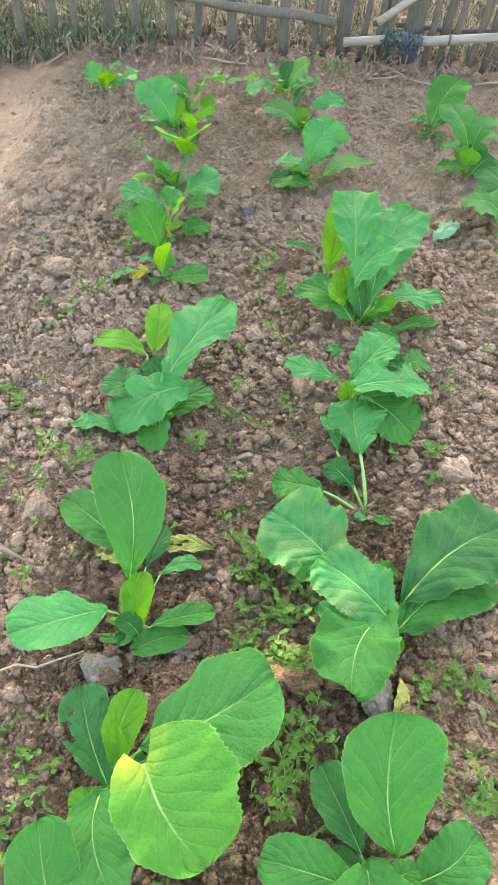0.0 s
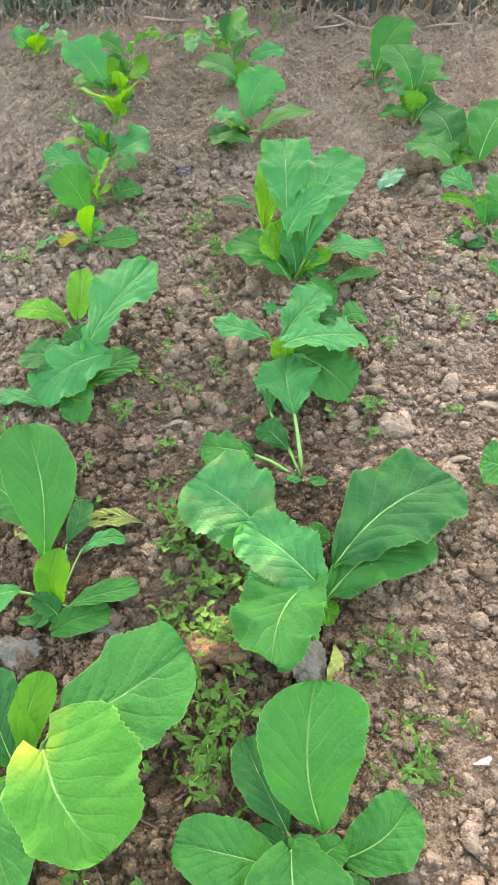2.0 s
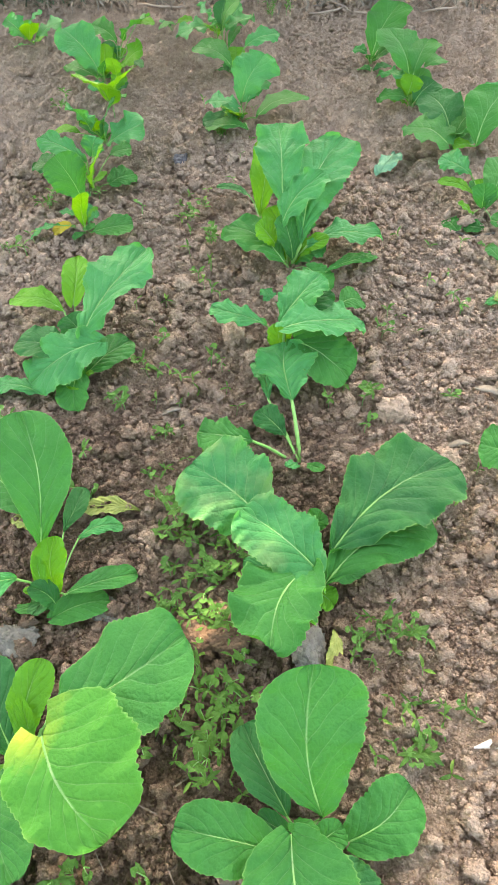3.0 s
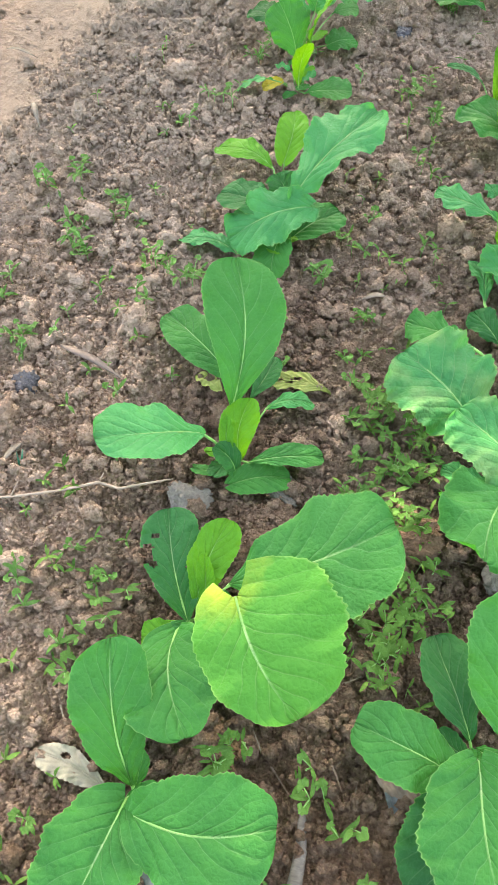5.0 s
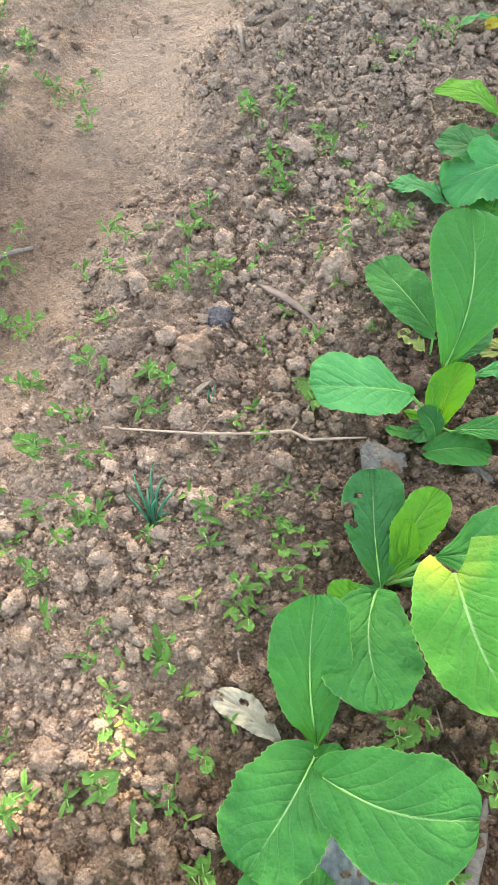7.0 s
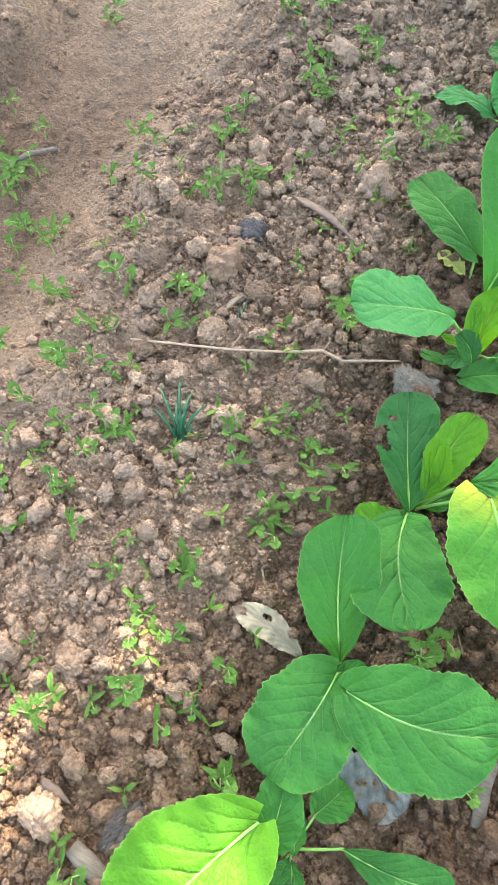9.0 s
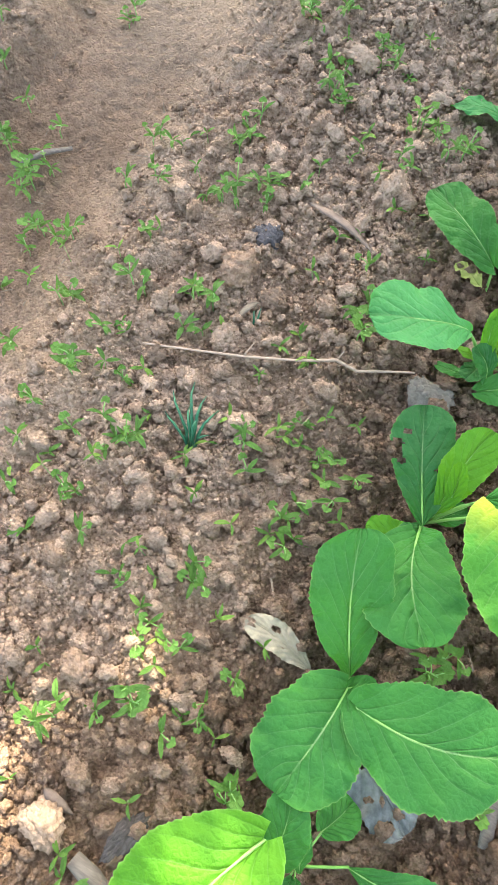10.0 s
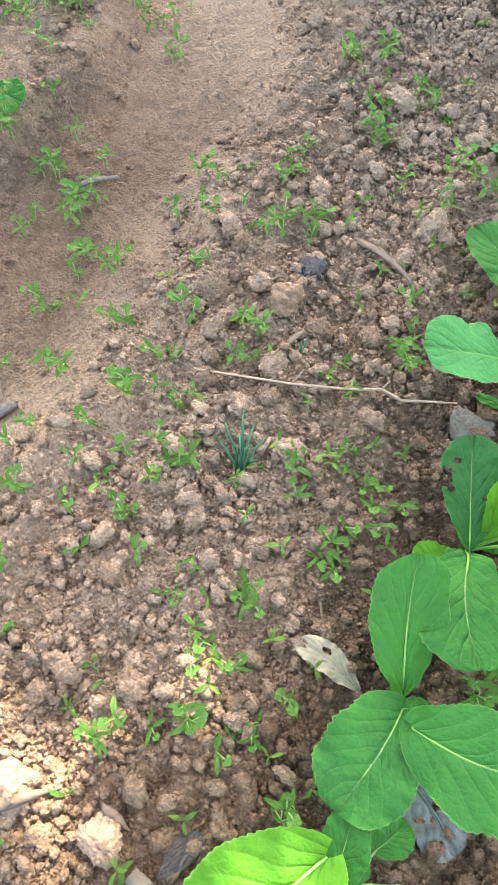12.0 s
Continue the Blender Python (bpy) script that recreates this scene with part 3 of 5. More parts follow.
def mustard_plant(at, label, leaves, group="mustard plants in rows", fat=1.0):
    x, y = at
    root = thing("mustard_plant", (x, y, float(lie(x, y))), label, "plant", group)
    r = random.Random(int(x * 9999) + int(y * 777))
    mean = sum((Vector(q[1]) - Vector(q[0])).length for q in leaves) / len(leaves)
    fillers = []
    for k in range(5 if y > 1.0 and len(leaves) > 2 else 2):
        g, L = r.uniform(0, 6.28), mean * (r.uniform(0.5, 0.9) if y > 1.3 else r.uniform(0.35, 0.65))
        f = Vector((0.008 * math.cos(g), 0.008 * math.sin(g), 0.02))
        e = f + Vector((math.cos(g) * 0.75, math.sin(g) * 0.75, r.uniform(0.3, 0.9))) * L
        fillers.append((tuple(f), tuple(e), L * r.uniform(0.4, 0.6), r.choice((LEAF, LEAF_PALE, LEAF_DARK, LEAF_BRIGHT)), 'o'))
    for i, (b, t, w, mat, shape) in enumerate(leaves + fillers):
        seed = int(1000 * abs(x) + 77 * i + 5000 * y)
        far = y > 1.7
        V, F, U, spine, up = blade(b, t, w * (1.4 if y > 1.75 else 1.15 if y > 1.1 else 1.05), shape[0].replace('e', 'o'), seed, 24 if far else 72, 10 if far else 22, crinkle=0.026 if 'w' in shape or (mat in (LEAF_PALE, LEAF_DAPPLED) and 's' not in shape) else 0.019)
        if shape == 'e':
            F = [f for k, f in enumerate(F) if min(math.hypot((k // 22 - a) * 0.8, k % 22 - c) / q for a, c, q in ((43, 0, 3.4), (48, 2, 2.0), (38, 3, 1.7), (55, 5, 1.3), (33, 16, 1.0))) > 1]
        leaf = part("leaf", mesh_of("leaf", V, F, mat, U), root)
        L = (Vector(t) - Vector(b)).length
        thick = max(0.0013, min(0.0032, 0.0135 * L)) * fat
        foot = Vector((b[0] * 0.8, b[1] * 0.8, 0)) if math.hypot(b[0], b[1]) > 0.13 and fat == 1 else Vector((0, 0, 0))
        line = [foot + (Vector(b) - foot) * s + Vector((0, 0, 0.25 * (Vector(b) - foot).length * s * (1 - s))) for s in (0, 0.35, 0.7)]
        rad = [thick * 1.25, thick * 1.1, thick]
        step = max(2, len(spine) // 14)
        for k in range(0, int(len(spine) * 0.72), step):
            s = k / len(spine)
            line.append(spine[k] - up * (rad[-1] * 0.9 + 0.8 * w * 0.014 * min(1, 6 * s)))
            rad.append(thick * (0.85 - 0.95 * s ** 0.6) + 0.0003)
        part("stalk", mesh_of("stalk", *tube(line, rad, 6), STALK), leaf, "pale green leaf stalk and midrib")




# ---- added unseen tree behind the fence; its crown shades the beds but for flecks ----
def shade_tree():
    d = Vector((-math.sin(radians(SUN_AZ)) * math.cos(radians(SUN_EL)), math.cos(radians(SUN_AZ)) * math.cos(radians(SUN_EL)), math.sin(radians(SUN_EL))))
    rr = np.random.default_rng(17)
    # gaps in the crown: where their light falls, at what height, and how wide
    gaps = np.array(((-0.50, -0.19, 0.0, 0.034), (-0.535, -0.26, 0.0, 0.044), (-0.46, -0.11, 0.0, 0.022), (-0.43, -0.265, 0.0, 0.026), (-0.385, -0.02, 0.0, 0.032), (-0.58, -0.18, 0.0, 0.032),
                     (-0.02, 0.09, 0.12, 0.012), (-0.13, 0.30, 0.15, 0.020), (0.240, 0.29, 0.10, 0.022), (-0.20, -0.18, 0.10, 0.045), (0.10, 0.68, 0.12, 0.022),
                     (0.16, 0.64, 0.12, 0.016), (0.07, 0.56, 0.02, 0.026)))
    root = thing("shade_tree", (-1.9, 5.3, -0.1), "unseen dense small-leaved tree added so its crown shades the beds", "tree")
    base = root.location.copy()
    fork = Vector((-1.75, 5.2, 1.7))
    part("trunk", mesh_of("trunk", *tube([Vector((0, 0, -0.1)), Vector((-1.8, 5.25, 0.8)) - base, fork - base], [0.17, 0.13, 0.10], 10), BAMBOO_DARK), root)
    for k in range(9):
        end = Vector((-2.6 + 0.38 * k + rr.uniform(-0.2, 0.2), rr.uniform(3.6, 5.6), rr.uniform(3.0, 3.6)))
        mid = (fork + end) / 2 + Vector((0, 0, 0.25))
        limb = part("limb", mesh_of("limb", *tube([fork - base, mid - base, end - base], [0.06, 0.035, 0.012], 7), BAMBOO_DARK), root)
        for q in range(2):
            far = end + Vector((rr.uniform(-0.6, 0.6), rr.uniform(-0.9, 0.9), rr.uniform(0.0, 0.5)))
            part("twig", mesh_of("twig", *tube([end - base, (end + far) / 2 + Vector((0, 0, 0.1)) - base, far - base], [0.008, 0.005, 0.002], 5), BAMBOO_DARK), limb)
    n = CROWN_LEAVES
    a, q = rr.uniform(0, 2 * math.pi, n), np.sqrt(rr.random(n))
    edge = 1 + 0.08 * np.sin(3 * a + 1) + 0.05 * np.sin(7 * a)
    deep = 0.25 + 0.75 * np.sqrt(1 - q * q)
    flat = np.stack((-0.25 + 2.25 * q * edge * np.cos(a), 1.5 + 2.95 * q * edge * np.sin(a)), 1)
    deep = deep * (1 + 0.25 * soft_noise(flat[:, 0], flat[:, 1], 0.9, 73))
    c = np.concatenate((flat, np.zeros((n, 1))), 1) + np.array(d) * (4.4 + deep * rr.uniform(-0.9, 1.0, n))[:, None]
    size = rr.uniform(0.05, 0.075, n)
    keep = np.ones(n, bool)
    for fx, fy, fz, fr in gaps:
        q = c - np.array(d) * ((c[:, 2:] - fz) / d.z)
        keep &= np.hypot(q[:, 0] - fx, (q[:, 1] - fy) * d.z) > fr * 0.9 + 0.35 * size
    crown(c[keep] - np.array(base), size[keep], root, rr)


def crown(c, size, root, rr):
    """Small pointed leaves at the places given, as one mesh under the tree."""
    n, size = len(c), size[:, None]
    ax = rr.normal(size=(n, 3)) * np.array((1, 1, 0.5))
    ax /= np.linalg.norm(ax, axis=1)[:, None]
    sd = np.cross(ax, np.array((0, 0, 1)) + 0.5 * rr.normal(size=(n, 3)))
    sd /= np.linalg.norm(sd, axis=1)[:, None]
    V = np.stack((c - ax * size, c + size * (0.48 * sd - 0.2 * ax), c + size * (0.36 * sd + 0.45 * ax), c + ax * size, c + size * (0.45 * ax - 0.36 * sd), c - size * (0.2 * ax + 0.48 * sd)), 1).reshape(-1, 3)
    F = [q for o in range(0, 6 * n, 6) for q in ((o, o + 1, o + 2, o + 3), (o, o + 3, o + 4, o + 5))]
    part("crown", mesh_of("crown", V, F, CROWN_LEAF, np.zeros((len(V), 2)) + 0.3), root, "many small green leaves with gaps")


def garden_tree():
    """Unseen low tree, added behind the standpoint to keep skylight off the near rows."""
    rr = np.random.default_rng(23)
    root = thing("garden_tree", (0.9, -2.6, 0.0), "unseen low spreading tree added behind the beds to block skylight", "tree")
    part("trunk", mesh_of("trunk", *tube([(0, 0, -0.1), (0.05, 0.1, 0.8), (0.0, 0.15, 1.8)], [0.12, 0.09, 0.07], 10), BAMBOO_DARK), root)
    spots = []
    for k in range(8):
        a = k * 0.785 + rr.uniform(-0.2, 0.2)
        end = Vector((1.25 * math.cos(a), 1.05 * math.sin(a), rr.uniform(2.3, 3.1)))
        part("limb", mesh_of("limb", *tube([(0.0, 0.15, 1.7), end * 0.5 + Vector((0, 0, 1.1)), end], [0.045, 0.025, 0.008], 7), BAMBOO_DARK), root)
        spots += [np.array(end) * q + np.array((0, 0, (1 - q) * 2.4)) for q in (0.35, 0.7, 1.0, 1.35)]
    pick = rr.integers(0, len(spots), 15000)
    c = np.array(spots)[pick] + rr.normal(size=(15000, 3)) * np.array((0.34, 0.32, 0.24))
    crown(c, rr.uniform(0.04, 0.065, 15000), root, rr)


garden_tree()
shade_tree()
mustard_plant((-0.169, 0.318), 'leafy mustard plant with broad yellow-patched leaves in dry soil', [
    ((0.041, 0.021, 0.120), (0.220, 0.130, 0.185), 0.152, LEAF, 'o'),
    ((0.061, -0.013, 0.190), (0.160, -0.122, 0.190), 0.160, LEAF_YELLOW_SUNLIT, 'h'),
    ((-0.001, -0.024, 0.060), (-0.066, 0.100, 0.117), 0.078, LEAF_DARK, 'e'),
    ((0.004, -0.006, 0.070), (0.019, 0.101, 0.130), 0.055, LEAF_BRIGHT, 'o'),
    ((-0.006, -0.046, 0.100), (0.047, -0.165, 0.140), 0.104, LEAF, 'r'),
    ((-0.009, -0.033, 0.030), (-0.060, -0.051, 0.030), 0.046, LEAF_BRIGHT, 'r'),
    ((0.010, 0.003, 0.060), (0.001, 0.046, 0.130), 0.022, LEAF_BRIGHT, 'o'),
])
mustard_plant((-0.174, 0.088), 'young mustard plant with three broad green leaves', [
    ((0.003, 0.006, 0.070), (-0.061, 0.140, 0.165), 0.089, LEAF, 'o'),
    ((0.004, -0.008, 0.095), (-0.016, -0.136, 0.112), 0.110, LEAF, 'r'),
    ((0.021, -0.022, 0.110), (0.171, 0.006, 0.150), 0.115, LEAF, 'r'),
    ((0.001, -0.008, 0.050), (0.032, 0.016, 0.070), 0.021, LEAF, 'r'),
])
mustard_plant((-0.129, -0.108), 'mustard plant with a broad sunlit leaf and small inner leaves', [
    ((-0.052, 0.018, 0.110), (-0.117, -0.144, 0.110), 0.130, LEAF_BRIGHT, 'r'),
    ((-0.035, -0.008, 0.060), (-0.045, 0.066, 0.100), 0.054, LEAF, 'r'),
    ((0.000, 0.002, 0.050), (-0.027, 0.046, 0.090), 0.025, LEAF, 'o'),
    ((0.046, 0.030, 0.030), (0.168, 0.047, 0.040), 0.050, LEAF, 'o'),
    ((0.005, 0.048, 0.040), (0.022, 0.091, 0.040), 0.044, LEAF, 'r'),
])
mustard_plant((-0.192, 0.568), 'mustard plant with one tall upright leaf', [
    ((-0.011, 0.034, 0.090), (-0.058, 0.218, 0.212), 0.112, LEAF, 'O'),
    ((-0.034, -0.020, 0.100), (-0.150, -0.109, 0.190), 0.092, LEAF_PALE, 'os'),
    ((-0.046, 0.128, 0.050), (-0.173, 0.211, 0.060), 0.075, LEAF, 'r'),
    ((0.016, -0.012, 0.030), (0.014, 0.044, 0.120), 0.051, LEAF_BRIGHT, 'o'),
    ((0.031, 0.078, 0.050), (0.099, 0.115, 0.040), 0.031, LEAF_PALE, 'o'),
    ((0.030, -0.021, 0.050), (0.135, 0.033, 0.030), 0.042, LEAF, 'o'),
    ((0.012, -0.054, 0.030), (0.095, -0.013, 0.020), 0.049, LEAF, 'r'),
    ((0.009, -0.034, 0.020), (-0.057, -0.036, 0.020), 0.019, LEAF, 'o'),
    ((0.015, -0.034, 0.030), (-0.018, -0.023, 0.080), 0.038, LEAF_DARK, 'r'),
    ((0.003, -0.021, 0.040), (-0.014, 0.019, 0.100), 0.021, LEAF_BRIGHT, 'o'),
    ((0.001, 0.093, 0.040), (0.019, 0.179, 0.050), 0.037, LEAF_DARK, 'o'),
])
mustard_plant((-0.238, 1.026), 'mustard plant with a large toothed and puckered leaf', [
    ((0.010, 0.021, 0.090), (0.119, 0.212, 0.170), 0.121, LEAF_PALE, 'O'),
    ((-0.043, 0.113, 0.080), (-0.166, 0.161, 0.070), 0.061, LEAF_BRIGHT, 'o'),
    ((-0.030, 0.137, 0.080), (-0.038, 0.234, 0.120), 0.059, LEAF_BRIGHT, 'r'),
    ((0.003, 0.058, 0.050), (-0.032, 0.092, 0.090), 0.068, LEAF_DARK, 'r'),
    ((0.001, 0.006, 0.060), (-0.121, 0.029, 0.080), 0.083, LEAF_DARK, 'o'),
    ((0.047, 0.024, 0.090), (-0.084, -0.051, 0.050), 0.104, LEAF_PALE, 'r'),
    ((0.018, -0.025, 0.040), (0.096, 0.062, 0.060), 0.085, LEAF, 'o'),
    ((0.011, -0.024, 0.060), (0.010, -0.101, 0.030), 0.065, LEAF, 'r'),
    ((-0.064, -0.064, 0.030), (-0.179, -0.045, 0.020), 0.047, LEAF_PALE, 'o'),
])
mustard_plant((-0.321, 1.489), 'small mustard plant with few leaves, one yellowed', [
    ((0.028, -0.048, 0.037), (0.124, -0.025, 0.050), 0.061, LEAF, 'o'),
    ((-0.043, -0.040, 0.050), (-0.118, -0.058, 0.025), 0.027, LEAF_PALE, 'o'),
    ((-0.028, -0.021, 0.037), (-0.067, -0.040, 0.025), 0.027, LEAF_YELLOW, 'r'),
    ((0.011, -0.033, 0.037), (0.027, -0.052, 0.150), 0.036, LEAF_BRIGHT, 'o'),
    ((-0.007, -0.020, 0.062), (-0.049, -0.002, 0.062), 0.019, LEAF_PALE, 'o'),
    ((0.009, -0.034, 0.025), (-0.017, -0.056, 0.025), 0.016, LEAF, 'o'),
])
mustard_plant((-0.349, 1.666), 'crowded clump of mustard leaves', [
    ((0.008, -0.097, 0.050), (-0.042, -0.067, 0.150), 0.094, LEAF, 'o'),
    ((-0.033, -0.021, 0.075), (-0.128, 0.024, 0.075), 0.063, LEAF_DARK, 'o'),
    ((0.014, -0.013, 0.100), (-0.106, 0.034, 0.137), 0.059, LEAF_PALE, 'o'),
    ((0.029, -0.051, 0.050), (0.065, -0.048, 0.163), 0.067, LEAF_BRIGHT, 'o'),
    ((0.060, -0.009, 0.038), (0.114, 0.036, 0.038), 0.061, LEAF, 'r'),
    ((0.052, 0.050, 0.075), (0.109, 0.067, 0.088), 0.055, LEAF, 'o'),
    ((0.017, 0.029, 0.088), (0.030, 0.053, 0.125), 0.051, LEAF_PALE, 'r'),
    ((-0.053, -0.018, 0.050), (-0.092, 0.013, 0.038), 0.020, LEAF_BRIGHT, 'o'),
    ((0.018, -0.053, 0.038), (-0.017, -0.073, 0.025), 0.034, LEAF_PALE, 'o'),
])
mustard_plant((-0.353, 1.910), 'mustard plant with upright pale leaves', [
    ((0.034, -0.119, 0.075), (0.133, -0.087, 0.125), 0.077, LEAF_PALE, 'o'),
    ((0.010, -0.042, 0.062), (0.049, -0.036, 0.150), 0.070, LEAF_DARK, 'r'),
    ((-0.020, -0.053, 0.075), (-0.044, -0.076, 0.150), 0.069, LEAF_PALE, 'o'),
    ((-0.052, -0.046, 0.062), (-0.125, -0.033, 0.062), 0.040, LEAF_BRIGHT, 'o'),
    ((-0.020, -0.019, 0.050), (-0.021, -0.050, 0.100), 0.046, LEAF_BRIGHT, 'o'),
])
mustard_plant((-0.381, 2.140), 'mustard plant with bright backlit leaves', [
    ((0.027, -0.126, 0.075), (-0.012, -0.217, 0.187), 0.084, LEAF_BRIGHT, 'r'),
    ((0.037, -0.129, 0.088), (0.103, -0.151, 0.175), 0.069, LEAF_BRIGHT, 'o'),
    ((0.039, -0.040, 0.100), (0.031, -0.041, 0.150), 0.032, LEAF_BRIGHT, 'o'),
])
mustard_plant((-0.430, 2.269), 'mustard plant with pale green leaves', [
    ((0.023, -0.107, 0.088), (-0.085, -0.024, 0.175), 0.087, LEAF_PALE, 'o'),
    ((0.016, -0.111, 0.075), (-0.082, -0.057, 0.088), 0.054, LEAF, 'o'),
    ((0.042, -0.135, 0.100), (0.066, -0.148, 0.150), 0.039, LEAF_DARK, 'o'),
])
mustard_plant((-0.408, 2.402), 'mustard plant with upright leaves near the fence', [
    ((0.047, -0.137, 0.075), (0.110, -0.131, 0.125), 0.083, LEAF_BRIGHT, 'o'),
    ((0.018, -0.051, 0.100), (-0.053, -0.038, 0.150), 0.070, LEAF, 'o'),
    ((0.033, -0.036, 0.100), (0.112, -0.051, 0.175), 0.091, LEAF, 'o'),
    ((0.072, 0.016, 0.125), (0.128, 0.028, 0.125), 0.027, LEAF_BRIGHT, 'o'),
    ((0.055, -0.090, 0.063), (0.100, -0.080, 0.050), 0.043, LEAF_DARK, 'o'),
])
mustard_plant((-0.718, 2.530), 'small mustard plant at the end of the bed', [
    ((0.020, -0.101, 0.075), (-0.029, -0.097, 0.138), 0.066, LEAF_PALE, 'o'),
    ((0.052, -0.117, 0.075), (0.144, -0.084, 0.125), 0.062, LEAF_PALE, 'o'),
    ((0.025, -0.094, 0.062), (0.055, -0.135, 0.138), 0.047, LEAF_BRIGHT, 'o'),
    ((0.002, -0.051, 0.050), (-0.063, -0.025, 0.062), 0.023, LEAF_DARK, 'o'),
    ((0.036, -0.114, 0.112), (0.092, -0.112, 0.163), 0.022, LEAF_PALE, 'o'),
    ((-0.008, -0.065, 0.038), (-0.046, -0.054, 0.025), 0.019, LEAF, 'o'),
])
mustard_plant((0.217, 0.237), 'mustard plant with broad upright glossy leaves', [
    ((0.030, 0.014, 0.070), (0.010, 0.172, 0.195), 0.136, LEAF, 'o'),
    ((-0.015, 0.014, 0.050), (-0.080, 0.122, 0.080), 0.072, LEAF_DARK, 'o'),
    ((-0.039, -0.025, 0.050), (-0.158, -0.012, 0.105), 0.082, LEAF, 'r'),
    ((-0.011, -0.009, 0.080), (0.027, -0.152, 0.100), 0.142, LEAF, 'r'),
    ((-0.007, 0.008, 0.050), (0.021, -0.019, 0.090), 0.030, LEAF, 'r'),
    ((0.021, -0.019, 0.060), (0.055, 0.005, 0.080), 0.040, LEAF, 'r'),
    ((0.067, -0.008, 0.040), (0.149, 0.060, 0.060), 0.084, LEAF, 'r'),
    ((0.016, -0.043, 0.030), (0.096, -0.112, 0.030), 0.102, LEAF_DARK, 'r'),
    ((-0.008, -0.030, 0.040), (-0.031, -0.167, 0.030), 0.101, LEAF_DARK, 'r'),
])
mustard_plant((0.246, 0.622), 'large mustard plant with wavy leaves and pale sun dapples', [
    ((0.009, 0.001, 0.080), (0.218, 0.191, 0.090), 0.160, LEAF_DARK, 'ow'),
    ((-0.001, -0.046, 0.060), (0.182, 0.091, 0.060), 0.113, LEAF, 'ow'),
    ((-0.013, -0.031, 0.100), (-0.132, 0.058, 0.120), 0.106, LEAF_DAPPLED, 'r'),
    ((-0.027, -0.032, 0.090), (-0.078, -0.174, 0.150), 0.128, LEAF, 'rw'),
    ((-0.104, 0.064, 0.085), (-0.224, 0.142, 0.118), 0.154, LEAF_DAPPLED, 'r'),
    ((-0.011, -0.041, 0.030), (0.022, -0.061, 0.030), 0.040, LEAF_BRIGHT, 'r'),
    ((-0.024, 0.058, 0.050), (-0.003, 0.081, 0.080), 0.038, LEAF, 'o'),
    ((-0.054, -0.010, 0.050), (-0.130, 0.003, 0.040), 0.032, LEAF_DAPPLED, 'o'),
])
mustard_plant((0.210, 0.841), 'mustard plant with a long pale bent stalk', [
    ((-0.022, 0.112, 0.060), (-0.040, 0.240, 0.085), 0.112, LEAF_PALE, 'ow'),
    ((-0.090, 0.020, 0.055), (-0.192, 0.034, 0.060), 0.072, LEAF, 'ow'),
    ((-0.030, 0.050, 0.030), (-0.085, 0.100, 0.045), 0.050, LEAF_DARK, 'ow'),
    ((-0.067, 0.129, 0.038), (-0.099, 0.227, 0.038), 0.034, LEAF_PALE, 'o'),
], fat=2.0)
mustard_plant((0.165, 1.111), 'mustard plant with several curled wavy leaves', [
    ((-0.032, 0.003, 0.087), (-0.147, 0.040, 0.100), 0.050, LEAF_PALE, 'o'),
    ((-0.009, 0.004, 0.087), (0.066, 0.090, 0.150), 0.082, LEAF_PALE, 'o'),
    ((0.003, -0.049, 0.137), (0.156, 0.044, 0.075), 0.087, LEAF_PALE, 'r'),
    ((0.021, -0.022, 0.075), (0.134, -0.080, 0.038), 0.104, LEAF, 'r'),
    ((0.000, -0.027, 0.038), (-0.011, -0.004, 0.100), 0.046, LEAF_BRIGHT, 'o'),
    ((0.117, 0.084, 0.075), (0.161, 0.108, 0.062), 0.052, LEAF, 'r'),
    ((0.025, 0.002, 0.087), (0.083, 0.072, 0.125), 0.070, LEAF_DARK, 'o'),
    ((-0.026, 0.135, 0.012), (-0.050, 0.172, 0.025), 0.030, LEAF_PALE, 'r'),
])
mustard_plant((0.172, 1.369), 'large mustard plant with tall upright leaves', [
    ((-0.020, 0.048, 0.137), (-0.040, 0.251, 0.213), 0.101, LEAF_PALE, 'O'),
    ((0.022, -0.015, 0.087), (0.109, 0.243, 0.188), 0.112, LEAF_PALE, 'O'),
    ((-0.023, 0.003, 0.113), (0.063, 0.089, 0.200), 0.076, LEAF_PALE, 'o'),
    ((-0.075, 0.140, 0.040), (-0.055, 0.263, 0.175), 0.066, LEAF_BRIGHT, 'o'),
    ((-0.011, -0.045, 0.062), (-0.136, 0.038, 0.100), 0.101, LEAF, 'o'),
    ((0.035, 0.000, 0.075), (0.200, 0.050, 0.075), 0.079, LEAF_PALE, 'o'),
    ((0.078, -0.053, 0.050), (0.191, 0.024, 0.038), 0.043, LEAF, 'o'),
    ((0.005, -0.022, 0.050), (-0.019, 0.023, 0.137), 0.057, LEAF_DARK, 'o'),
    ((-0.028, -0.010, 0.075), (-0.070, 0.016, 0.125), 0.062, LEAF_BRIGHT, 'o'),
    ((0.037, -0.055, 0.062), (0.093, -0.083, 0.025), 0.067, LEAF, 'r'),
    ((-0.100, 0.236, 0.018), (-0.188, 0.256, 0.038), 0.030, LEAF_DARK, 'o'),
])
